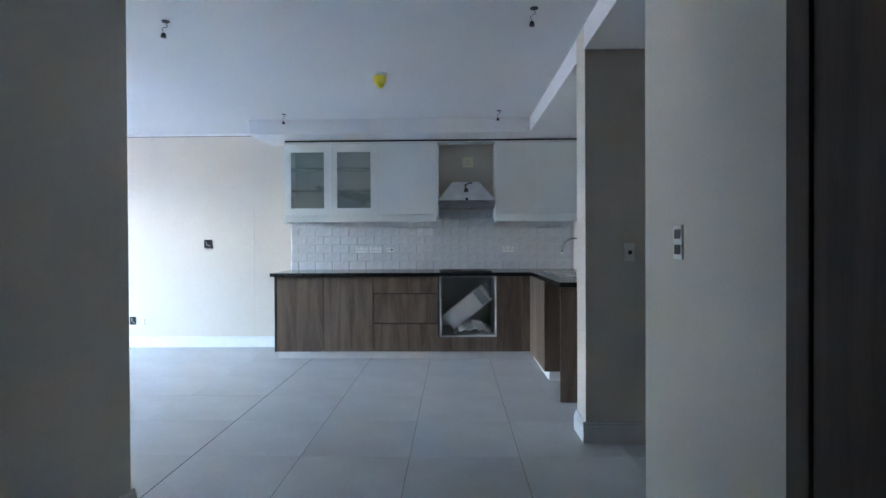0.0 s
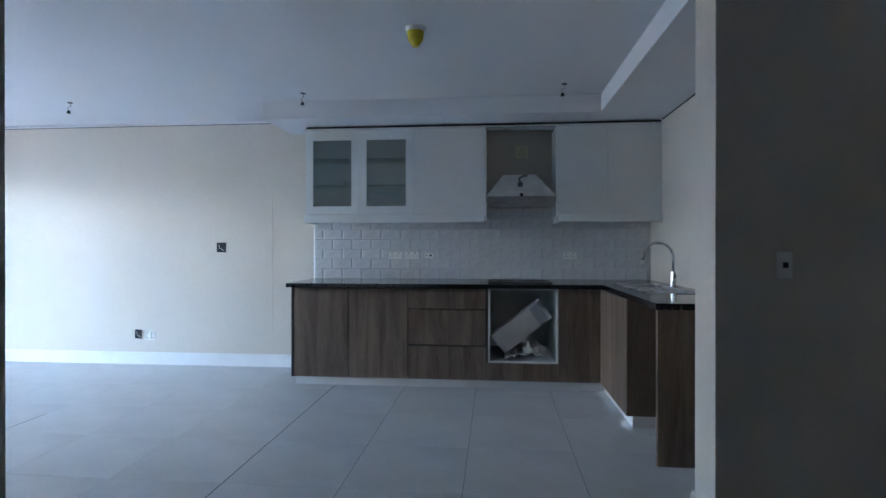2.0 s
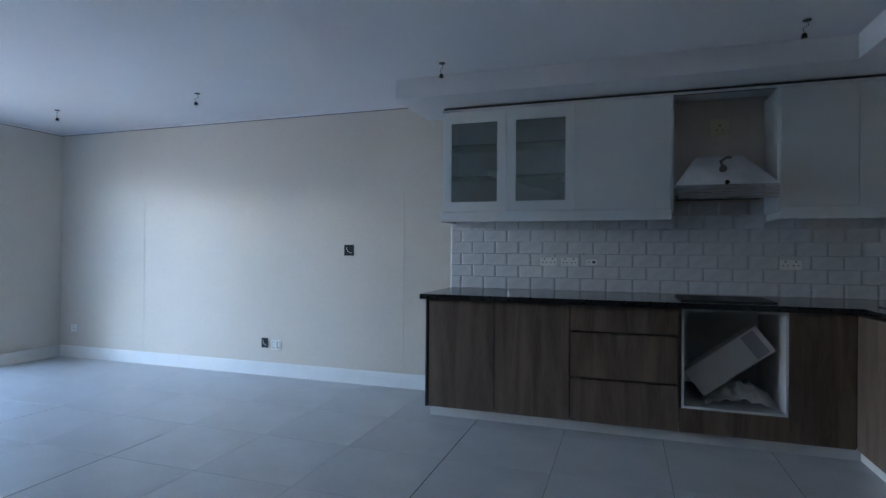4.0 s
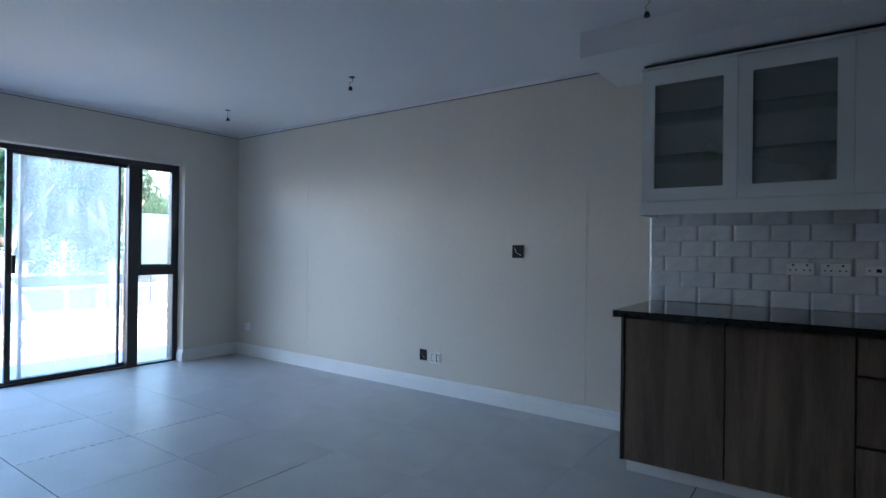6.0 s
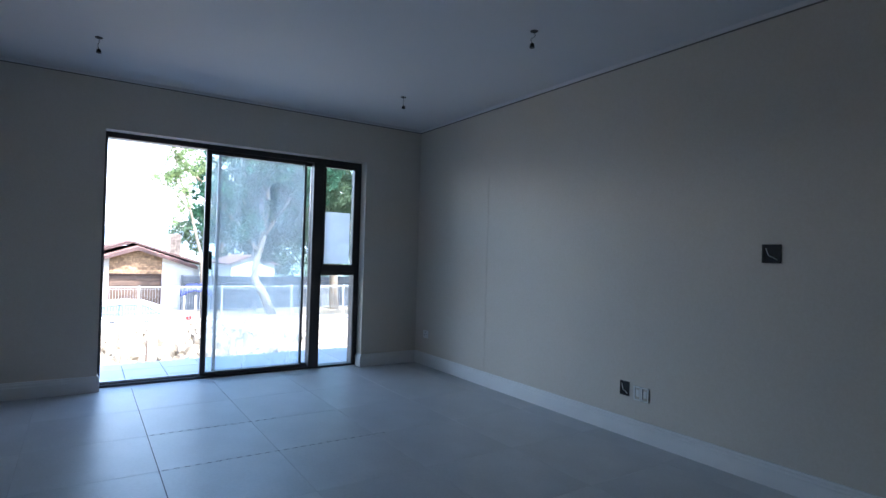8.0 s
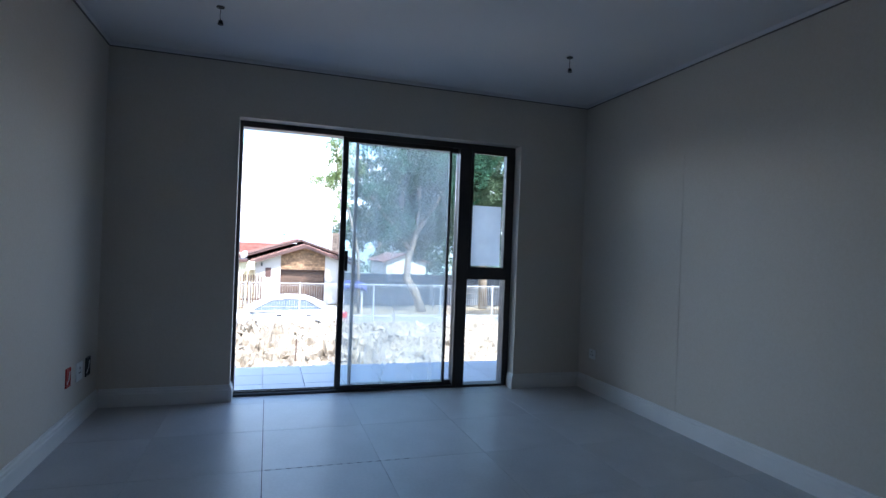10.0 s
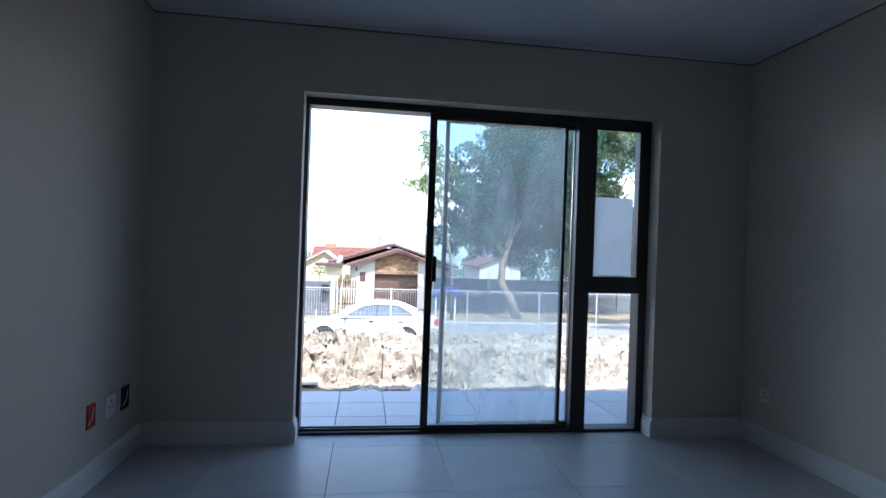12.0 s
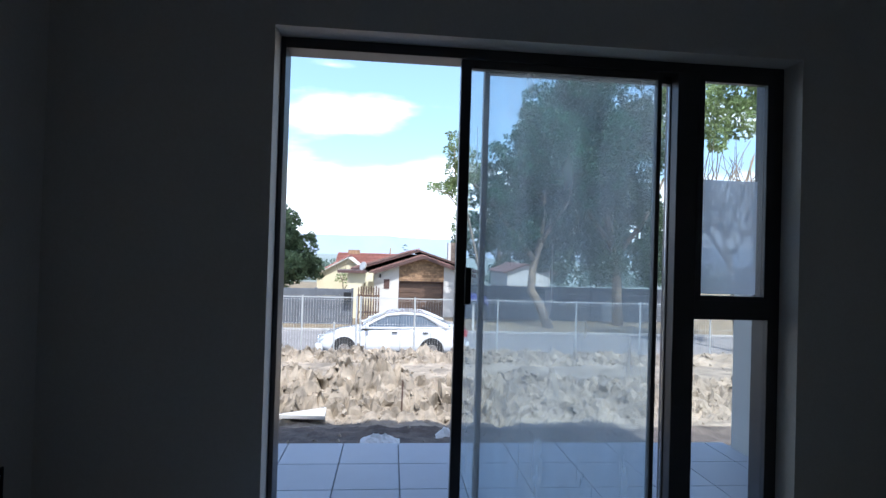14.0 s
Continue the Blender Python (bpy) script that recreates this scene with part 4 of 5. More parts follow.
# slab scrap, rod, plastic rag
bm = bmesh.new()
prism(bm, [(-9.62, 3.10), (-9.58, 3.58), (-9.88, 3.56)], -0.42, -0.385, "z")
sc = finish("board_offcut", bm, M_RENDER)
sc.rotation_euler = (0, 0, 0)
tagged(sc, "pale flat board offcut lying at the foot of the bank", "board")
bm = bmesh.new()
tube(bm, [(-9.88, 4.31, -0.65), (-9.90, 4.315, -0.12)], 0.008, 8)
tagged(finish("steel_rod", bm, mat("rusty_steel", (0.10, 0.06, 0.045), 0.8, scale=30)), "thin rusty steel rod standing in the sand", "rod")
for cx, cy, w in ((-8.28, 4.12, 0.14), (-8.4, 4.62, 0.09)):
    bm = bmesh.new()
    bmesh.ops.create_grid(bm, x_segments=16, y_segments=16, size=0.5)
    for v in bm.verts:
        a, b = v.co.x, v.co.y
        v.co = Vector((cx + a * w * 1.0, cy + b * w * 2, -0.185 + 0.06 * max(0, 1 - 3 * (a * a + b * b)) * (0.6 + abs(noise.noise(Vector((a * 7, b * 7, cy)))))))
    ob = finish("crumpled_bag", bm, M_PLASTIC, smooth=False)
    ob.modifiers.new("thick", "SOLIDIFY").thickness = 0.002
    tagged(ob, "crumpled white plastic sheet on the dark soil", "plastic sheet")

# road
structure("road", [(-25.5, -19.2, -300, 300, GZ - 0.1, GZ + 0.02)], M_ASPH, "pale worn asphalt street")
structure("kerb", [(-25.65, -25.5, -60, 60, GZ - 0.1, GZ + 0.10), (-19.2, -19.05, -60, 60, GZ - 0.1, GZ + 0.10)], M_CONC, "low concrete kerb", bevel=0.02)

# mesh fence
fence = empty("wire_fence", "galvanised welded mesh fence on thin steel posts", "fence")
FXX, FT, FB = -17.0, 0.13, GZ
posts = [-2.0, 0.2, 2.17, 3.40, 3.49, 4.74, 6.7, 8.61, 10.2, 12.0, 14.0, 16.0]
for py in posts:
    bm = bmesh.new()
    cyl(bm, (FXX, py, FB - 0.1), (FXX, py, FT + 0.04), 0.022, seg=8)
    part("post", bm, M_GALV, fence)
for a, b in zip(posts, posts[1:]):
    if b - a < 0.3:
        continue
    bm = bmesh.new()
    k = int((b - a) / 0.06)
    for i in range(1, k):
        py = a + (b - a) * i / k
        box(bm, FXX - 0.002, FXX + 0.002, py - 0.002, py + 0.002, FB + 0.1, FT)
    for pz in (FB + 0.1, FB + 0.75, FB + 1.4, FT - 0.05):
        box(bm, FXX - 0.0025, FXX + 0.0025, a + 0.022, b - 0.022, pz - 0.0025, pz + 0.0025)
    box(bm, FXX - 0.012, FXX + 0.012, a + 0.022, b - 0.022, FT - 0.005, FT + 0.018)
    part("mesh_panel", bm, M_GALV, fence)
bm = bmesh.new()
cyl(bm, (-16.6, 2.94, GZ), (-16.6, 2.94, -0.38), 0.02, seg=8)
tagged(finish("marker_post", bm, M_GALV), "short thin steel post standing before the fence", "post")

# patio with its tiles and side wall
structure("patio", [(-7.81, -6.80, -1.0, 8.0, -0.4, -0.05)], M_GROUT, "screed under the patio tiles")
structure("patio_side_wall", [(-7.72, -6.80, 6.41, 6.55, -0.05, 1.15)], M_RENDER, "white painted side wall of the patio", bevel=0.004)
structure("threshold", [(-6.80, -6.665, OPEN_Y0, OPEN_Y1, -0.05, -0.0065)], M_RENDER, "concrete threshold under the sliding door")

# ---- houses ----
def house_roof(parent, name, x0, x1, ya, yb, yc, ze, zr, material, over=0.25, t=0.12):
    """Gable roof with the ridge along x: eaves at ya and yc, ridge at yb; courses of tiles as steps."""
    bm = bmesh.new()
    for e in (ya, yc):
        d = over if e > yb else -over
        slope = (zr - ze) / (yb - e)
        e2, ze2 = e + d, ze + slope * d
        prism(bm, [(e2, ze2), (yb, zr), (yb, zr + t), (e2, ze2 + t)], x0, x1, "x")
    return part(name, bm, material, parent)


def tile_rows(parent, x0, x1, ya, yb, za, zb, material, rows=9, waves=24):
    """Barrel tiles laid in rows up a slope from (ya, za) to (yb, zb)."""
    bm = bmesh.new()
    for r in range(rows):
        f0, f1 = r / rows, (r + 1.15) / rows
        for k in range(waves):
            u0, u1 = x0 + (x1 - x0) * k / waves, x0 + (x1 - x0) * (k + 0.85) / waves
            um = (u0 + u1) / 2
            a = [(u0, 0), (um, 0.055), (u1, 0)]
            lo = [bm.verts.new((u, ya + (yb - ya) * f0, za + (zb - za) * f0 + h + 0.045)) for u, h in a]
            hi = [bm.verts.new((u, ya + (yb - ya) * f1, za + (zb - za) * f1 + h + 0.01)) for u, h in a]
            lb = [bm.verts.new((u, ya + (yb - ya) * f0, za + (zb - za) * f0)) for u, h in a]
            for i in (0, 1):
                bm.faces.new((lo[i], lo[i + 1], hi[i + 1], hi[i]))
                bm.faces.new((lb[i], lb[i + 1], lo[i + 1], lo[i]))
    return part("roof_tiles", bm, material, parent)


HX = -31.0
h1 = empty("garage_house", "low white house with brown roof, stone gable and garage door", "house")
part("wall", boxes((HX - 9, HX, 2.95, 4.15, GZ - 1.2, -0.43), (HX - 9, HX, 6.36, 7.75, GZ - 1.2, -0.43), (HX - 9, HX - 0.25, 4.15, 6.36, GZ - 1.2, -0.80)), M_RENDER, h1, "white rendered walls")
bm = bmesh.new()
prism(bm, [(4.15, -0.80), (6.36, -0.80), (6.36, -0.01), (5.30, 0.35), (4.15, -0.03)], HX - 0.3, HX - 0.02, "x")
part("gable_backing", bm, M_STONE, h1, "sandstone gable")
for q in ([(2.95, -0.43), (4.15, -0.43), (4.15, -0.03)], [(6.36, -0.43), (7.60, -0.43), (6.36, -0.01)]):
    bm = bmesh.new()
    prism(bm, q, HX - 0.3, HX, "x")
    part("gable_side", bm, M_RENDER, h1)
rs = random.Random(11)
h1.location = (0, 0.40, 0.66)
z = -0.79
while z < 0.44:
    h = rs.uniform(0.07, 0.12)
    y = 4.17 - rs.uniform(0, 0.1)
    while y < 6.36:
        w = rs.uniform(0.16, 0.42)
        a, b = max(4.16, y), min(6.35, y + w - 0.02)
        top = 0.35 - abs((a + b) / 2 - 5.3) * 0.35
        if b - a > 0.06 and z + h < top:
            part("stone", boxes((HX - 0.02, HX + rs.uniform(0.01, 0.04), a, b, z, z + h - 0.015)), M_STONE, h1)
        y += w
    z += h
gd = part("garage_door", boxes((HX - 0.22, HX - 0.20, 4.2, 6.31, GZ - 1.2, -0.86)), M_GARAGE, h1, "brown timber garage door in panels")
for r in range(7):
    z0 = -1.84 + (r - 1) * 0.24
    for a, b in ((4.24, 5.22), (5.29, 6.27)):
        if z0 + 0.21 < -0.85:
            part("door_board", boxes((HX - 0.198, HX - 0.17, a, b, z0, z0 + 0.215)), M_GARAGE, gd)
part("door_frame", boxes((HX - 0.2, HX - 0.05, 4.15, 4.2, GZ - 1.2, -0.81), (HX - 0.2, HX - 0.05, 6.31, 6.36, GZ - 1.2, -0.81), (HX - 0.2, HX - 0.05, 4.2, 6.31, -0.86, -0.81)), M_FASCIA, h1)
house_roof(h1, "roof", HX - 9, HX + 0.35, 2.95, 5.28, 7.65, -0.42, 0.38, M_FASCIA, 0.25, 0.06)
tile_rows(h1, HX - 8, HX + 0.2, 2.72, 5.28, -0.43, 0.455, M_ROOFD, 9, 26)
tile_rows(h1, HX - 8, HX + 0.2, 7.86, 5.28, -0.43, 0.455, M_ROOFD, 9, 26)
bm = bmesh.new()
for s0 in (-1, 1):
    e = 2.70 if s0 < 0 else 7.88
    prism(bm, [(e, -0.56), (5.28, 0.32), (5.28, 0.48), (e, -0.40)], HX + 0.351, HX + 0.40, "x")
part("bargeboard", bm, M_FASCIA, h1)
# higher roof behind
part("rear_wall", boxes((HX - 12, HX - 2.2, 1.9, 8.4, GZ - 1.2, -0.45)), M_RENDER, h1)
house_roof(h1, "rear_roof", HX - 12, HX - 0.9, 1.9, 5.17, 8.4, -0.38, 0.66, M_FASCIA, 0.2, 0.10)
tile_rows(h1, HX - 12, HX - 0.95, 1.72, 5.17, -0.34, 0.765, M_ROOFD, 9, 34)
ch = part("chimney", boxes((HX - 3.3, HX - 2.7, 6.97, 7.50, -0.2, 1.22)), M_CHIM, h1, "square stone chimney")
part("chimney_side", boxes((HX - 3.3, HX - 2.7, 6.82, 6.968, -0.2, 1.20)), M_RENDER, ch, "white rendered chimney side")
for r in range(8):
    z0 = 0.12 + r * 0.135
    o = 0.15 * (r % 2)
    for a in (0.0, 0.3):
        part("stone", boxes((HX - 2.70, HX - 2.68, 6.97 + a + (0.01 if a or o else 0), min(7.50, 6.97 + a + 0.25), z0, z0 + 0.12)), M_CHIM, ch)
for k, (sy, sz) in enumerate(((3.56, -0.95),)):
    part("name_plate", boxes((HX + 0.001, HX + 0.02, sy - 0.14, sy + 0.14, sz - 0.25, sz + 0.22)), M_FASCIA, h1, "red-brown name plaque")
    part("wall_lamp", boxes((HX + 0.001, HX + 0.08, 3.2, 3.28, -0.66, -0.48), bevel=0.01), M_BLACK, h1)
bm = bmesh.new()
cyl(bm, (HX + 0.6, 2.45, -0.12), (HX + 0.64, 2.40, -0.10), 0.21, seg=28)
cyl(bm, (HX + 0.2, 2.45, -0.5), (HX + 0.6, 2.45, -0.12), 0.03, seg=8)
part("satellite_dish", bm, M_GALV, h1, "grey satellite dish on the eaves")
# porch with arch
ph = empty("porch", "cream rendered porch with an arched opening", "porch", at=(0, 0.40, 0.66))
bm = bmesh.new()
arc = [(2.40 + 0.36 - 0.36 * math.cos(a), -1.15 + 0.36 * math.sin(a)) for a in [math.pi * k / 12 for k in range(13)]]
prism(bm, [(1.75, GZ - 1.2), (1.75, -0.42), (2.94, -0.42), (2.94, -0.78)] + [(min(2.93, u), v) for u, v in arc[::-1] if u > 0] + [(2.40, GZ - 1.2)], -30.2, -29.9, "x")
part("arched_wall", bm, M_YRENDER, ph)
part("back_wall", boxes((-31.4, -31.2, 1.75, 2.94, GZ - 1.2, -0.42)), M_YRENDER, ph)
part("eave", boxes((-31.0, -29.6, 1.3, 2.6, -0.42, -0.30)), M_FASCIA, ph)
# second house
h2 = empty("tiled_house", "cream house with a red tiled roof", "house", at=(0, 0.68, 0.76))
X2 = -38.0
bm = bmesh.new()
prism(bm, [(-1.0, GZ - 1.2), (2.2, GZ - 1.2), (2.2, -0.75), (0.85, 0.05), (-1.0, -0.95)], X2 - 7, X2, "x")
part("wall", bm, M_YRENDER, h2)
house_roof(h2, "roof", X2 - 7, X2 + 0.25, -1.0, 0.85, 2.3, -0.95, 0.08, M_RENDER, 0.15, 0.07)
tile_rows(h2, X2 - 7, X2 + 0.15, -1.2, 0.85, -1.0, 0.18, M_ROOF, 9, 24)
bm = bmesh.new()
prism(bm, [(X2 - 1.5, -0.75), (X2 - 4.5, 0.42), (X2 - 8, -0.75)], -0.2, 6.5, "y")
part("side_roof", bm, M_ROOF, h2)
for k in range(16):
    f = k / 16
    part("tile_course", boxes((X2 - 1.5 - 3.0 * f - 0.02, X2 - 1.5 - 3.0 * f + 0.10, -0.2, 6.5, -0.75 + 1.17 * f, -0.75 + 1.17 * f + 0.05)), M_ROOF, h2)
part("chimney", boxes((X2 - 4.6, X2 - 4.1, 0.5, 1.3, 0.3, 0.62)), M_STONE, h2)
# far houses on the other side
h3 = empty("far_house", "white gabled house beyond the trees", "house", at=(0, 0.9, 0.5))
bm = bmesh.new()
prism(bm, [(11.0, GZ - 1.2), (13.9, GZ - 1.2), (13.9, -0.30), (12.3, 0.18), (11.0, -0.30)], -46, -40, "x")
part("wall", bm, M_RENDER, h3)
house_roof(h3, "roof", -46, -39.8, 11.0, 12.3, 13.9, -0.30, 0.20, M_ROOFD, 0.3, 0.1)

# precast walls, slab by slab
def precast(y0, y1, x, z0, z1, label):
    u = empty("precast_wall", label, "garden wall", "precast garden walls")
    k = max(1, round((y1 - y0) / 1.6))
    w = (y1 - y0) / k
    for i in range(k + 1):
        part("post", boxes((x - 0.06, x + 0.06, y0 + i * w - 0.05, y0 + i * w + 0.05, z0, z1 + 0.04), bevel=0.01), M_GREYWALL, u)
    h = (z1 - z0) / 5
    for i in range(k):
        for r in range(5):
            part("slab", boxes((x - 0.025, x + 0.025, y0 + i * w + 0.05, y0 + (i + 1) * w - 0.05, z0 + r * h + 0.008, z0 + (r + 1) * h), bevel=0.006), M_GREYWALL, u)


precast(-8.0, 2.55, -27.6, GZ, -0.37, "grey precast concrete garden wall in stacked slabs")
precast(7.6, 19.0, -30.5, GZ, -0.22, "grey precast concrete garden wall in stacked slabs")
# slatted gate
gt = empty("slatted_gate", "dark brown slatted timber gate", "gate")
for k in range(9):
    gy = 2.80 + k * 0.105
    bm = bmesh.new()
    top = -0.30 + 0.05 * (k % 2)
    prism(bm, [(gy, GZ), (gy + 0.06, GZ), (gy + 0.06, top), (gy + 0.03, top + 0.05), (gy, top)], -27.42, -27.39, "x")
    part("slat", bm, M_GARAGE, gt)
part("rail", boxes((-27.46, -27.42, 2.78, 3.72, -0.66, -0.58)), M_GARAGE, gt)
part("rail", boxes((-27.46, -27.42, 2.78, 3.72, -1.36, -1.28)), M_GARAGE, gt)
tagged(finish("letter_box", boxes((-27.5, -27.25, 2.22, 2.54, -0.80, -0.48), bevel=0.02), M_BLACK), "small dark letter box on the garden wall", "letter box")
structure("plot_wall", [(-27.7, -27.5, 3.75, 4.4, GZ, -1.1)], M_RENDER, "low white plot wall")

# blue cloth over white posts
bc = empty("blue_cloth", "blue cloth draped over white posts by the street", "cloth")
bm = bmesh.new()
bmesh.ops.create_grid(bm, x_segments=14, y_segments=20, size=0.5)
for v in bm.verts:
    a, b = v.co.x, v.co.y
    v.co = Vector((-26.6 + a * 0.3, 7.60 + b * 1.2, -0.36 - 1.2 * a * a - 1.9 * b * b * abs(b) - 0.25 * abs(noise.noise(Vector((b * 6, 0, 3)))) + 0.10 * noise.noise(Vector((a * 5, b * 9, 0)))))
m_blue = mat("blue_cloth", (0.012, 0.02, 0.13), 0.8, scale=9, vary=0.25)
cloth = part("cloth", bm, m_blue, bc, smooth=True)
cloth.modifiers.new("thick", "SOLIDIFY").thickness = 0.01
for py in (7.15, 7.60, 8.0):
    part("post", boxes((-26.63, -26.57, py - 0.03, py + 0.03, GZ, -0.85)), M_RENDER, bc, "white post")


# ---- car ----
def make_car():
    u = empty("parked_car", "white four-door saloon car parked in the street", "car")
    L = 4.42
    st = [(0.0, 0.52, 0.40, 0.52), (0.10, 0.70, 0.28, 0.62), (0.35, 0.80, 0.20, 0.71), (0.8, 0.845, 0.20, 0.79), (1.25, 0.85, 0.20, 0.88), (2.0, 0.855, 0.20, 0.92), (3.0, 0.855, 0.20, 0.95), (3.6, 0.85, 0.20, 0.98), (4.05, 0.82, 0.22, 0.98), (4.34, 0.74, 0.30, 0.95), (4.42, 0.60, 0.42, 0.80)]
    bm = bmesh.new()
    rings = []
    for s, hw, zb, zt in st:
        zm = zb + (zt - zb) * 0.55
        prof = [(-hw * 0.9, zb), (-hw, zb + 0.08), (-hw, zm), (-hw * 0.97, zt - 0.05), (-hw * 0.86, zt), (0, zt + 0.025), (hw * 0.86, zt), (hw * 0.97, zt - 0.05), (hw, zm), (hw, zb + 0.08), (hw * 0.9, zb)]
        rings.append([bm.verts.new((px, s, pz)) for px, pz in prof])
    for a, b in zip(rings, rings[1:]):
        for i in range(len(a)):
            j = (i + 1) % len(a)
            bm.faces.new((a[i], a[j], b[j], b[i]))
    bm.faces.new(rings[0])
    bm.faces.new(rings[-1][::-1])
    body = part("body", bm, M_CARP, u, smooth=True)
    body.modifiers.new("soft", "SUBSURF").levels = 1
    body.modifiers["soft"].render_levels = 1
    # greenhouse: glass block with white roof and pillars
    def cabin(bm, inset, z0, sc):
        pr = [(1.26, 0.90), (2.0, 1.28), (2.5, 1.335), (3.05, 1.31), (3.95, 0.96)]
        lft, rgt = [], []
        for s, z in pr:
            w = 0.80 - (z - 0.9) * 0.42 - inset
            lft.append(bm.verts.new((-w, s, z - inset * sc)))
            rgt.append(bm.verts.new((w, s, z - inset * sc)))
        bl = bm.verts.new((-0.80 + inset, 2.4, z0))
        for i in range(len(pr) - 1):
            bm.faces.new((lft[i], lft[i + 1], rgt[i + 1], rgt[i]))
        bm.verts.remove(bl)
        bm.faces.new(lft)
        bm.faces.new(rgt[::-1])
        bm.faces.new((lft[0], rgt[0], rgt[-1], lft[-1]))
    bm = bmesh.new()
    cabin(bm, 0.012, 0.9, 1.0)
    part("window_glass", bm, M_CARG, u, "dark tinted windows")
    bm = bmesh.new()
    tops = [(1.98, 1.275), (2.2, 1.315), (2.5, 1.333), (2.8, 1.328), (3.09, 1.30)]
    for (s0, z0), (s1, z1) in zip(tops, tops[1:]):
        w0, w1 = 0.80 - (z0 - 0.9) * 0.42, 0.80 - (z1 - 0.9) * 0.42
        q = [bm.verts.new(p) for p in ((-w0, s0, z0), (w0, s0, z0), (w1, s1, z1), (-w1, s1, z1))]
        q2 = [bm.verts.new(p) for p in ((-w0, s0, z0 + 0.018), (w0, s0, z0 + 0.018), (w1, s1, z1 + 0.018), (-w1, s1, z1 + 0.018))]
        bm.faces.new(q2)
        bm.faces.new(q[::-1])
        for i in range(4):
            bm.faces.new((q[i], q[(i + 1) % 4], q2[(i + 1) % 4], q2[i]))
    part("roof_panel", bm, M_CARP, u)
    for side in (-1, 1):
        def edge(s, z):
            return (side * (0.803 - (z - 0.9) * 0.42), s, z)
        bm = bmesh.new()
        tube(bm, [edge(1.26, 0.90), edge(1.64, 1.10), edge(2.0, 1.27), edge(2.5, 1.32), edge(3.05, 1.295)], 0.035, 8)
        tube(bm, [edge(3.03, 1.30), edge(3.30, 1.19), edge(3.58, 1.05), edge(3.78, 0.95)], [0.035, 0.06, 0.085, 0.09], 8)
        tube(bm, [edge(1.2, 0.915), edge(2.5, 0.93), edge(3.9, 0.95)], 0.03, 6)
        part("roof_rail", bm, M_CARP, u)
        bm = bmesh.new()
        tube(bm, [edge(2.38, 0.93), edge(2.42, 1.31)], 0.022, 6)
        part("pillar", bm, M_CARG, u)
        bm = bmesh.new()
        for s in (1.42, 2.40, 3.28):
            box(bm, side * 0.853 - 0.004, side * 0.853 + 0.004, s - 0.004, s + 0.004, 0.30, 0.90)
        box(bm, side * 0.853 - 0.006, side * 0.853 + 0.006, 0.95, 3.35, 0.26, 0.285)
        part("door_gap", bm, M_BLACK, u)
        for s in (2.15, 3.05):
            part("door_handle", boxes((side * 0.862 - 0.012, side * 0.862 + 0.012, s, s + 0.17, 0.79, 0.83), bevel=0.008), M_BLACK, u)
        part("wing_mirror", boxes((side * 0.93 - 0.08, side * 0.93 + 0.06, 1.40, 1.50, 0.93, 1.06), bevel=0.03), M_CARP, u)
        part("headlight", boxes((side * 0.60 - 0.12, side * 0.60 + 0.12, 0.03, 0.25, 0.56, 0.68), bevel=0.03), M_GLASS, u, "clear headlight")
        part("tail_lamp", boxes((side * 0.68 - 0.10, side * 0.68 + 0.10, 4.20, 4.385, 0.70, 0.90), bevel=0.03), M_LAMPRED, u, "red tail lamp")
        for s in (0.80, 3.32):
            bm = bmesh.new()
            cyl(bm, (side * 0.70, s, 0.31), (side * 0.858, s, 0.31), 0.36, seg=28)
            part("wheel_arch", bm, M_BLACK, u)
            w = part("wheel", bmesh.new(), M_RUBBER, u)
            bm = bmesh.new()
            cyl(bm, (side * 0.68, s, 0.31), (side * 0.866, s, 0.31), 0.305, seg=28)
            bm.to_mesh(w.data)
            bm.free()
            bm = bmesh.new()
            cyl(bm, (side * 0.80, s, 0.31), (side * 0.874, s, 0.31), 0.195, 0.17, seg=20)
            part("hubcap", bm, M_STEEL, w)
    part("front_bumper", boxes((-0.70, 0.70, -0.03, 0.20, 0.26, 0.46), bevel=0.05), M_CARP, u)
    part("rear_bumper", boxes((-0.70, 0.70, 4.25, 4.46, 0.30, 0.56), bevel=0.05), M_CARP, u)
    return u


car = make_car()
car.matrix_basis = pose(-20.56, 2.13, GZ + 0.02)
car.scale = (1, 0.975, 1)


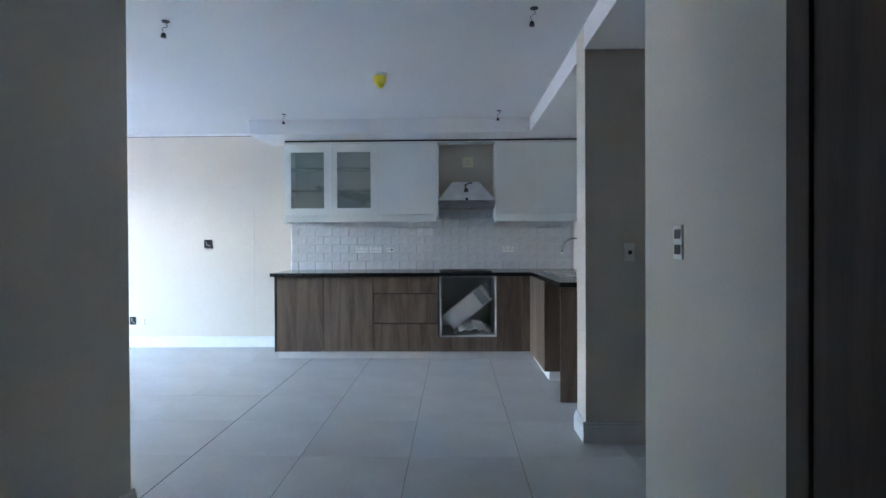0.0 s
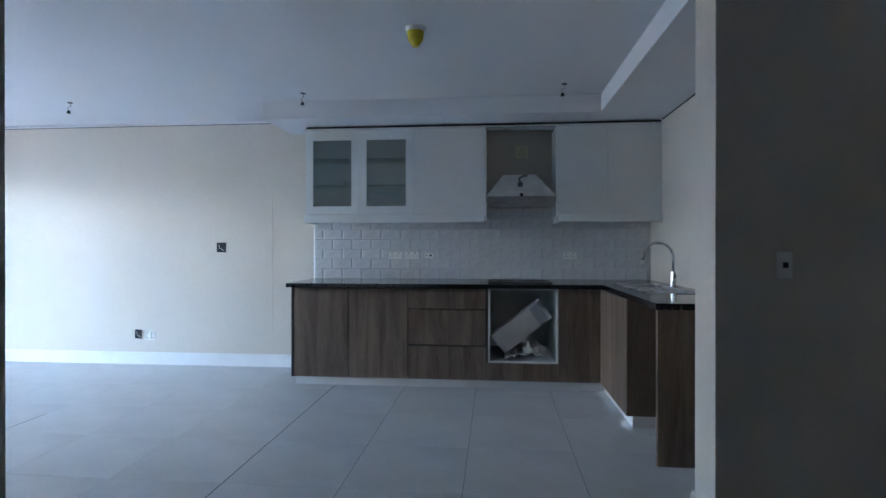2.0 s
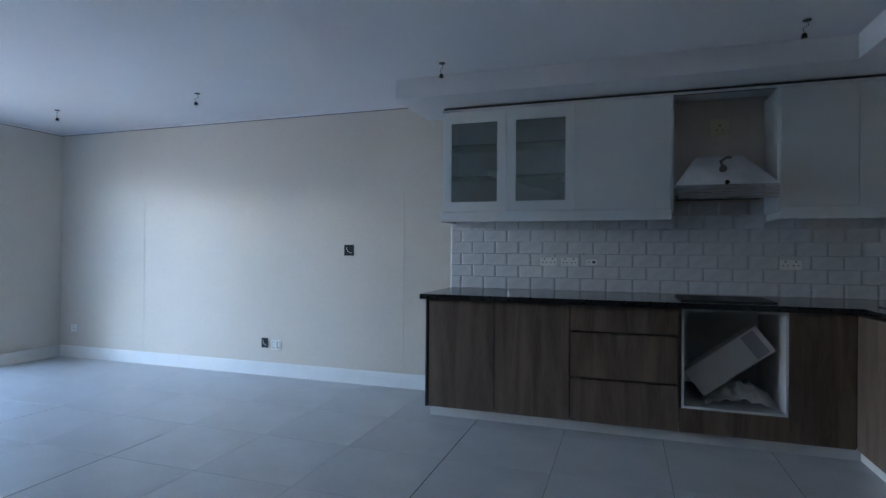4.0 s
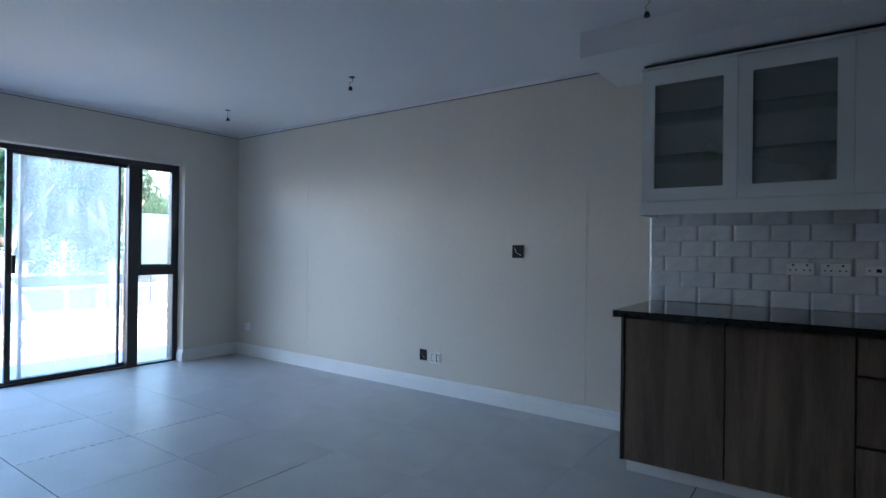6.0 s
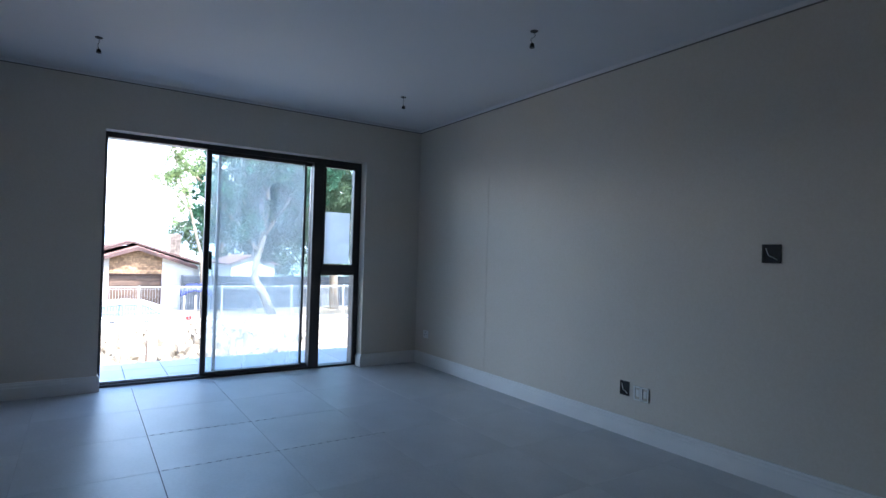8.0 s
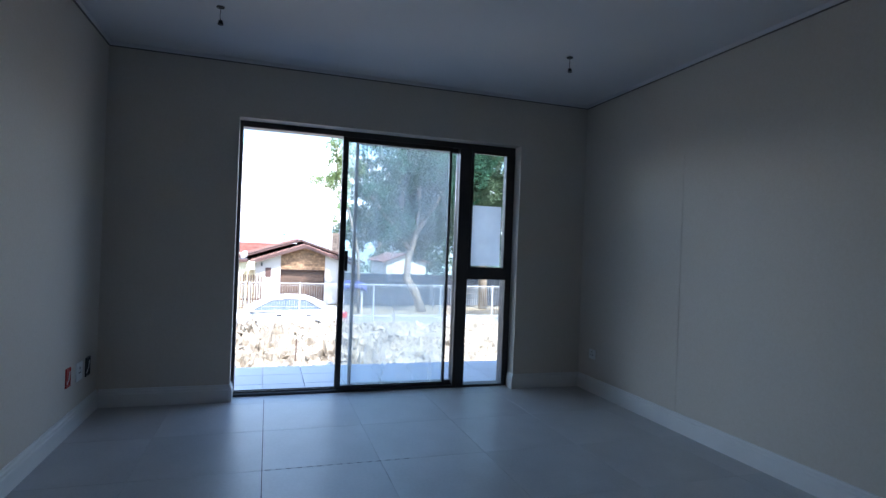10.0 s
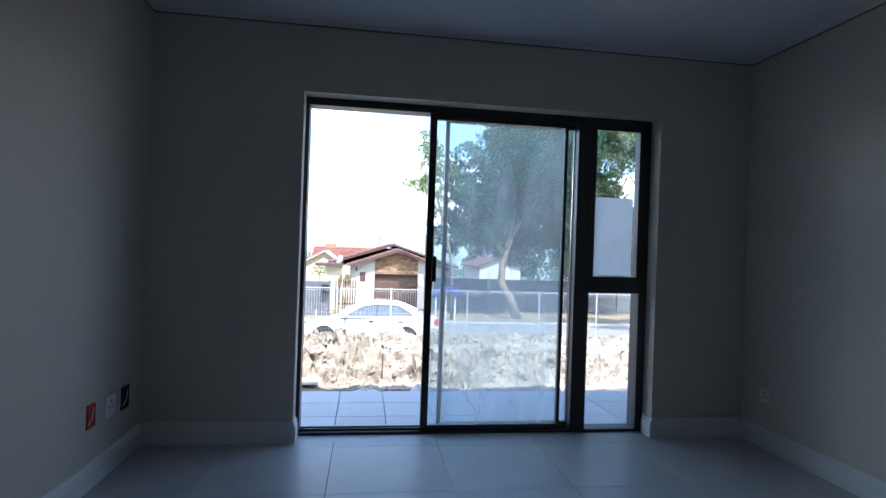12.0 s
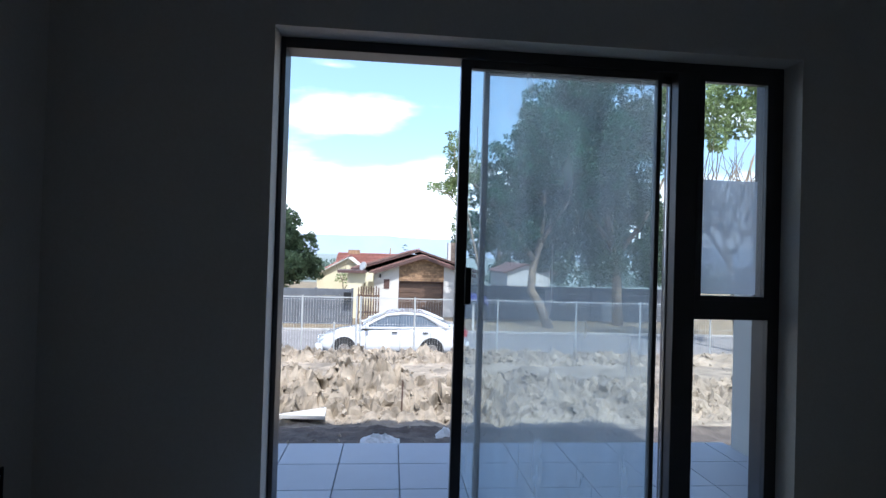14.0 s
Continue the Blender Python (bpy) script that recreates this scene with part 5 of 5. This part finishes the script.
# ---- trees ----
def make_tree(label, base, limbs, blobs, leaves, size, material, seed, r0=0.22, lift=(0, 0.55, 0.55), twigs=()):
    """Trunk and limbs as tubes; the crown is thousands of leaf tufts scattered through uneven clumps."""
    rg = random.Random(seed)
    u = empty("tree", label, "tree", at=lift)
    limbs = [[(p[0], p[1], p[2] - lift[2] if i == 0 and k == 0 else p[2]) for i, p in enumerate(pts)] for k, pts in enumerate(limbs)]
    bm = bmesh.new()
    for k, pts in enumerate(limbs):
        r = r0 if k == 0 else r0 * 0.55
        tube(bm, pts, [r * (1 - 0.6 * i / max(1, len(pts) - 1)) for i in range(len(pts))], 9)
    part("trunk", bm, M_BARK, u, smooth=True)
    if twigs:
        bm = bmesh.new()
        for _ in range(twigs[0]):
            p = Vector(twigs[1]) + Vector((rg.uniform(-0.4, 0.4), rg.uniform(-1.2, 1.6), rg.uniform(-0.3, 0.8)))
            d = Vector((rg.uniform(-0.5, 0.5), rg.uniform(-0.8, 0.8), 1))
            pts = [p]
            for _ in range(5):
                d = d + Vector((rg.uniform(-0.4, 0.4), rg.uniform(-0.4, 0.4), rg.uniform(-0.2, 0.3)))
                p = p + d.normalized() * 0.55
                pts.append(p)
            tube(bm, pts, [0.035, 0.028, 0.022, 0.016, 0.012, 0.008], 5)
        part("twigs", bm, M_BARK, u, "bare thin twigs")
    clumps = []
    for cx, cy, cz, r in blobs:
        clumps.append((cx, cy, cz, r * 0.6))
        for _ in range(15 if r > 1 else 5):
            d = Vector((rg.gauss(0, 1), rg.gauss(0, 1), rg.gauss(0, 1))).normalized() * r * rg.uniform(0.55, 0.85)
            clumps.append((cx + d.x, cy + d.y, cz + d.z * 0.9, r * rg.uniform(0.22, 0.42)))
    blobs = clumps
    vs, fs = [], []
    vol = sum(b[3] ** 2 for b in blobs)
    for cx, cy, cz, r in blobs:
        for _ in range(int(leaves * r * r / vol)):
            d = Vector((rg.gauss(0, 1), rg.gauss(0, 1), rg.gauss(0, 1))).normalized() * r * rg.uniform(0.55, 1.0) ** 0.7
            lump = noise.noise(Vector((cx, cy, cz)) * 0.5 + d * (1.6 / r) * 1.3)
            if lump < -0.12:
                continue
            c = Vector((cx, cy, cz)) + d * (1 + 0.25 * lump) * Vector((1, 1, 0.8)).x
            s = size * rg.uniform(0.5, 1.2)
            a = Vector((rg.gauss(0, 1), rg.gauss(0, 1), rg.gauss(0, 1))).normalized()
            b = a.orthogonal().normalized()
            i = len(vs)
            vs += [tuple(c - a * s), tuple(c + b * s * 0.45), tuple(c + a * s), tuple(c - b * s * 0.45)]
            fs.append((i, i + 1, i + 2, i + 3))
    me = bpy.data.meshes.new("crown")
    me.from_pydata(vs, [], fs)
    me.materials.append(material)
    ob = new("crown", me)
    ob.parent = u
    return u


TXX = -27.7
make_tree("leaning tree with a pale bent trunk and broad green crown", None,
    [[(TXX, 10.6, GZ - 0.1), (TXX, 10.2, -1.5), (TXX, 9.75, -0.8), (TXX, 9.8, 0.1), (TXX, 10.1, 1.2), (TXX - 0.2, 10.3, 3.0), (TXX, 10.0, 5.5)],
     [(TXX, 9.9, 0.5), (TXX + 0.2, 8.9, 1.7), (TXX, 7.6, 3.3), (TXX, 6.6, 4.2)], [(TXX, 10.1, 1.3), (TXX, 11.2, 3.0), (TXX, 12.4, 5.0)]],
    [(TXX, 7.9, 5.0, 1.0), (TXX, 7.8, 3.6, 1.2), (TXX, 10.2, 6.6, 1.5), (TXX, 10.6, 4.6, 2.2), (TXX + 1, 10.0, 5.2, 1.9), (TXX - 1, 9.0, 3.0, 1.6), (TXX - 1, 11.6, 3.6, 2.0), (TXX, 12.0, 8.4, 2.2), (TXX, 8.9, 3.6, 1.7), (TXX - 1, 11.5, 7.6, 2.3), (TXX, 9.0, 1.9, 1.2), (TXX, 7.3, 1.9, 0.8), (TXX, 12.4, 5.6, 2.2), (TXX, 8.2, 1.4, 0.8), (TXX - 1, 10.4, 2.4, 1.5)],
    120000, 0.088, M_LEAF, 3, 0.23)
make_tree("slender tree with a light yellow-green spray of leaves", None,
    [[(TXX + 0.6, 7.4, GZ - 0.1), (TXX + 0.6, 7.3, 0.2), (TXX + 0.6, 6.8, 2.2), (TXX + 0.6, 6.2, 4.0), (TXX + 0.6, 6.1, 5.4)], [(TXX + 0.6, 6.8, 2.2), (TXX + 0.6, 5.9, 3.2), (TXX + 0.6, 5.2, 3.5)]],
    [(TXX + 0.6, 5.7, 3.5, 0.55), (TXX + 0.6, 5.2, 3.5, 0.35), (TXX + 0.6, 6.3, 5.0, 0.75), (TXX + 0.6, 6.15, 5.7, 0.4), (TXX + 0.6, 6.4, 3.4, 0.8), (TXX + 0.6, 6.1, 4.2, 0.7), (TXX + 0.6, 6.5, 2.4, 0.4), (TXX + 0.6, 7.0, 4.2, 0.8), (TXX + 0.6, 6.2, 1.8, 0.25)], 6500, 0.07, M_LEAFY, 61, 0.07)
make_tree("large dark-leaved tree with several pale limbs", None,
    [[(-29, 14.3, GZ - 0.1), (-29, 14.2, -0.5), (-29, 14.0, 1.2), (-29, 13.4, 3.6), (-29, 13.0, 6.0)], [(-29, 14.1, 0.8), (-29, 15.4, 2.4), (-29, 16.4, 4.6)], [(-29, 14.0, 1.2), (-29, 12.9, 2.6), (-29, 12.0, 4.4)]],
    [(-29, 13.0, 3.6, 2.0), (-29, 15.0, 5.0, 2.3), (-29, 13.4, 7.4, 2.4), (-29, 16.4, 6.8, 2.2), (-29.5, 12.0, 2.0, 1.3), (-29, 15.6, 2.8, 1.4), (-29, 13.6, 1.2, 1.3), (-29.5, 10.6, 1.0, 1.2), (-29, 16.0, 1.0, 1.4)],
    85000, 0.085, M_LEAFD, 8, 0.26)
make_tree("nearer tree with bare dark twigs under a lit crown", None,
    [[(-22, 15.6, GZ - 0.1), (-22, 15.4, -0.3), (-22, 15.0, 1.4), (-22, 14.6, 3.2)], [(-22, 15.2, 0.6), (-22, 14.0, 2.2), (-22, 13.0, 3.6)], [(-22, 15.2, 0.9), (-22, 16.4, 2.4), (-22, 17.4, 4.2)], [(-22, 15.0, 1.5), (-22, 15.6, 3.0), (-22, 16.0, 4.4)]],
    [(-22, 14.4, 5.4, 0.9), (-22, 15.4, 5.6, 0.8), (-22, 13.4, 5.2, 0.8), (-22, 16.6, 5.6, 1.0), (-22, 15.4, 6.6, 1.1), (-22, 13.8, 6.4, 1.1), (-22, 14.6, 4.6, 0.4), (-22, 17.4, 6.4, 1.1)],
    17000, 0.08, M_LEAFY, 21, 0.14, twigs=(70, (-22, 15.0, 1.6)))
make_tree("dense dark tree behind the garden wall", None,
    [[(-34, -4.2, GZ), (-34, -4.1, -0.5), (-34, -4.0, 1.0)]],
    [(-34, -4.6, 0.6, 2.8), (-34, -2.6, -0.2, 1.6), (-34, -3.0, 1.6, 1.6), (-34, -1.7, -0.4, 1.1), (-34, -1.4, 0.9, 0.8)],
    42000, 0.12, M_LEAFD, 33, 0.2, (0, 1.05, 0.75))
make_tree("broad dark tree mass beyond the far house", None,
    [[(-52, 13.0, GZ), (-52, 13.2, 0.5), (-52, 13.0, 3.0)], [(-52, 13.1, 0.4), (-52, 15.5, 2.0), (-52, 17.0, 3.4)]],
    [(-52, 11.2, 2.2, 2.2), (-52, 13.8, 3.6, 2.8), (-52, 16.6, 3.6, 3.0), (-52, 19.6, 4.0, 3.0), (-52, 22.6, 4.0, 3.0), (-52, 25.8, 3.6, 3.0), (-52, 28.6, 3.6, 3.0), (-52, 17.0, 7.0, 2.8), (-52, 21.0, 7.2, 2.8), (-52, 25.0, 6.8, 2.8), (-52, 14.4, 0.6, 2.4), (-52, 18.6, 0.4, 2.4), (-52, 22.6, 0.4, 2.4), (-52, 26.8, 0.4, 2.4)],
    70000, 0.17, M_LEAFD, 77, 0.3)
make_tree("small thin shrub with sparse yellow-green leaves", None,
    [[(-35, 0.6, GZ), (-35, 0.5, -1.2), (-35, 0.1, -0.3)], [(-35, 0.6, -1.6), (-35, 1.1, -0.8), (-35, 1.3, -0.2)], [(-35, 0.5, -1.3), (-35, 0.6, -0.6), (-35, 0.7, 0.0)]],
    [(-35, 0.6, -0.9, 0.7), (-35, 1.2, -1.1, 0.5)], 420, 0.09, M_LEAFY, 35, 0.04, (0, 1.0, 0.75))
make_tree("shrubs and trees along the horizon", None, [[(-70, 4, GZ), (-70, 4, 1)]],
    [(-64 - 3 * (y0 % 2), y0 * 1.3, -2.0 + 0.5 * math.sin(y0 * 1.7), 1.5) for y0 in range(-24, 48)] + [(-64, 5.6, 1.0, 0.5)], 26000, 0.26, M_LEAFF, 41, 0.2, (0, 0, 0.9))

# ---- clouds and hills far off ----
mc = bpy.data.materials.new("clouds")
mc.use_nodes = True
n, l = mc.node_tree.nodes, mc.node_tree.links
n.remove(n["Principled BSDF"])
em, tr, mx = n.new("ShaderNodeEmission"), n.new("ShaderNodeBsdfTransparent"), n.new("ShaderNodeMixShader")
em.inputs["Color"].default_value, em.inputs["Strength"].default_value = (0.95, 0.98, 1.0, 1), 1.2
tc, mp, ns, sep = n.new("ShaderNodeTexCoord"), n.new("ShaderNodeMapping"), n.new("ShaderNodeTexNoise"), n.new("ShaderNodeSeparateXYZ")
mp.inputs["Scale"].default_value = (0.004, 0.005, 0.016)
ns.inputs["Scale"].default_value, ns.inputs["Detail"].default_value, ns.inputs["Roughness"].default_value = 1.2, 9.0, 0.5
l.new(tc.outputs["Object"], mp.inputs["Vector"])
l.new(mp.outputs[0], ns.inputs["Vector"])
l.new(tc.outputs["Object"], sep.inputs[0])


def calc(op, a, b, c=None):
    nd = n.new("ShaderNodeMath")
    nd.operation = op
    for k, v in enumerate((a, b) if c is None else (a, b, c)):
        if isinstance(v, (int, float)):
            nd.inputs[k].default_value = v
        else:
            l.new(v, nd.inputs[k])
    return nd.outputs[0]


def puff(y, z, w, h, gain):
    """How far inside an oval cloud the point lies, from its middle (y, z) and half sizes."""
    a, b = calc("DIVIDE", calc("SUBTRACT", sep.outputs["Y"], y), w), calc("DIVIDE", calc("SUBTRACT", sep.outputs["Z"], z), h)
    d = calc("SQRT", calc("ADD", calc("MULTIPLY", a, a), calc("MULTIPLY", b, b)), 0)
    return calc("MULTIPLY", calc("MAXIMUM", calc("SUBTRACT", 1.0, d), 0.0), gain)


hz = n.new("ShaderNodeMapRange")
hz.inputs["From Min"].default_value, hz.inputs["From Max"].default_value = 118, 170
hz.inputs["To Min"].default_value, hz.inputs["To Max"].default_value = 0.40, -0.10
l.new(sep.outputs["Z"], hz.inputs["Value"])
ad = calc("ADD", ns.outputs["Fac"], hz.outputs[0])
for puff_at in ((-85, 226, 150, 48, 0.46), (-100, 300, 110, 14, 0.30), (620, 250, 300, 40, 0.5), (-900, 260, 300, 50, 0.6)):
    ad = calc("ADD", ad, puff(*puff_at))
cr = n.new("ShaderNodeMapRange")
cr.interpolation_type = "SMOOTHSTEP"
cr.inputs["From Min"].default_value, cr.inputs["From Max"].default_value = 0.50, 0.86
cr.inputs["To Min"].default_value, cr.inputs["To Max"].default_value = 0.0, 0.92
l.new(ad, cr.inputs["Value"])
l.new(cr.outputs[0], mx.inputs["Fac"])
veil, vm, vf = n.new("ShaderNodeEmission"), n.new("ShaderNodeMixShader"), n.new("ShaderNodeMapRange")
veil.inputs["Color"].default_value, veil.inputs["Strength"].default_value = (0.50, 0.80, 1.0, 1), 0.75
vf.interpolation_type = "SMOOTHSTEP"
vf.inputs["From Min"].default_value, vf.inputs["From Max"].default_value = 680, 300
vf.inputs["To Min"].default_value, vf.inputs["To Max"].default_value = 0.0, 0.32
l.new(sep.outputs["Z"], vf.inputs["Value"])
l.new(vf.outputs[0], vm.inputs["Fac"])
l.new(tr.outputs[0], vm.inputs[1])
l.new(veil.outputs[0], vm.inputs[2])
l.new(vm.outputs[0], mx.inputs[1])
l.new(em.outputs[0], mx.inputs[2])
l.new(mx.outputs[0], n["Material Output"].inputs["Surface"])
me = bpy.data.meshes.new("cloud_backdrop")
me.from_pydata([(-880, -1500, -10), (-880, 1500, -10), (-880, 1500, 700), (-880, -1500, 700)], [], [(0, 1, 2, 3)])
me.materials.append(mc)
tagged(new("cloud_backdrop", me), "thin white clouds low in the sky", "", "", "structure")
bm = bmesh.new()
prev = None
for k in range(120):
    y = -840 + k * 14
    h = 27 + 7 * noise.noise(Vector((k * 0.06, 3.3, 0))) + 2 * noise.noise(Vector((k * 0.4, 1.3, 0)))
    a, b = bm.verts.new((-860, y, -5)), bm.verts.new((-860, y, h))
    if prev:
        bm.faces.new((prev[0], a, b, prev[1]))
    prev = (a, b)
# the pale blue of the hills is air haze painted as surface colour
tagged(finish("distant_hills", bm, mat("haze_tinted_hills", (0.38, 0.45, 0.56), 1.0, scale=0.02, vary=0.05, bump=0)), "hills on the horizon with haze painted into their blue colour", "", "", "structure")

# ---- pieces of floors and walls, last ----
floor = bpy.data.objects["floor"]
PX0, PY0, PP = -6.470, 3.915, 0.6137
cache = {}


def tile_mesh(name, w, h, t, material, bev=0.0015):
    key = (name, round(w, 3), round(h, 3))
    if key not in cache:
        bm = boxes((0, w, 0, h, -t, 0), bevel=bev)
        me = bpy.data.meshes.new(name)
        bm.to_mesh(me)
        bm.free()
        me.materials.append(material)
        cache[key] = me
    return cache[key]


for i in range(-1, 16):
    for j in range(-9, 5):
        x0, y0 = PX0 + i * PP, PY0 + j * PP * 0.9935
        x1, y1 = x0 + PP, y0 + PP * 0.9935
        x0, x1, y0, y1 = max(x0, W - 0.115), min(x1, 2.59), max(y0, -1.59), min(y1, N)
        if x1 - x0 < 0.03 or y1 - y0 < 0.03 or (x1 < CORR_W - 0.1 and y1 < CORR_Y - 0.1):
            continue
        g = 0.0009
        if x0 < W and (y1 < OPEN_Y0 or y0 > OPEN_Y1):
            x0 = W
        ob = new("tile", tile_mesh("tile", x1 - x0 - 2 * g, y1 - y0 - 2 * g, 0.010, M_TILE, 0.0008))
        ob.location = (x0 + g, y0 + g, 0.0)
        ob.parent = floor
# dark open joints where the grout is missing
for d in ((-1.562, -1.557, 2.7, 5.91), (W, -4.0, 3.913, 3.917), (-3.403, -3.399, 3.92, 4.9)):
    structure("open_joint", [(d[0], d[1], d[2], d[3], -0.004, 0.0006)], M_GROUT_D, "dark ungrouted joint between floor tiles")
for jx in (-0.947, -0.333, 0.281):
    structure("floor_joint", [(jx - 0.0014, jx + 0.0014, 1.0, 5.91, -0.004, 0.0006)], M_GAP, "grey half-grouted joint between floor tiles")

def dashes(x, y0, y1):
    """A joint with the grout lost in short stretches."""
    bm = bmesh.new()
    y = y0
    while y < y1:
        box(bm, x - 0.0022, x + 0.0022, y, y + 0.028, -0.004, 0.0006)
        y += 0.052
    tagged(finish("open_joint", bm, M_GROUT_D), "dark joint with grout missing in short stretches", "", "", "structure")


dashes(-5.243, 3.93, 4.69)
dashes(-4.629, 3.93, 5.22)
# splashback
sp = structure("splashback", [(-1.975, E, N - 0.004, N, 0.897, 1.49)], M_GROUT_W, "pale grouted splashback of glazed tiles")


def metro(w):
    """A bevelled tile, its long edges eased and its ends cut steeper."""
    key = ("metro", round(w, 3))
    if key not in cache:
        h, b, t = 0.0958, 0.0016, 0.009
        bb = min(0.013, w * 0.3)
        bm = bmesh.new()
        o = [bm.verts.new(p) for p in ((0, 0, 0), (w, 0, 0), (w, 0, h), (0, 0, h))]
        m1 = [bm.verts.new(p) for p in ((0, -t * 0.35, 0), (w, -t * 0.35, 0), (w, -t * 0.35, h), (0, -t * 0.35, h))]
        m2 = [bm.verts.new(p) for p in ((bb, -t, b), (w - bb, -t, b), (w - bb, -t, h - b), (bb, -t, h - b))]
        for p, q in ((o, m1), (m1, m2)):
            for i in range(4):
                bm.faces.new((p[i], p[(i + 1) % 4], q[(i + 1) % 4], q[i]))
        bm.faces.new(m2)
        bmesh.ops.recalc_face_normals(bm, faces=bm.faces)
        me = bpy.data.meshes.new("metro_tile")
        bm.to_mesh(me)
        bm.free()
        me.materials.append(M_METRO)
        cache[key] = me
    return cache[key]


for r in range(7):
    z = 0.899 + r * 0.096
    x = -1.975
    w = 0.098 if r % 2 == 0 else 0.196
    while x < E - 0.01:
        ww = min(w, E - x) - 0.0012
        ob = new("tile", metro(ww))
        ob.location = (x, N - 0.004, z)
        ob.parent = sp
        x += w
        w = 0.196

patio = bpy.data.objects["patio"]
for i in range(3):
    for j in range(-13, 12):
        y0, x1 = 3.90 + j * 0.339, -6.79 - i * 0.339
        if y0 > 6.74:
            continue
        yw = min(0.339, 6.41 - y0) if y0 < 6.41 else 0.339
        if yw < 0.04:
            continue
        xw = 0.339
        ob = new("tile", tile_mesh("patio_tile", xw - 0.006, yw - 0.006, 0.02, M_PATIO, 0.001))
        ob.location = (x1 - xw + 0.003, y0 + 0.003, -0.028)
        ob.parent = patio
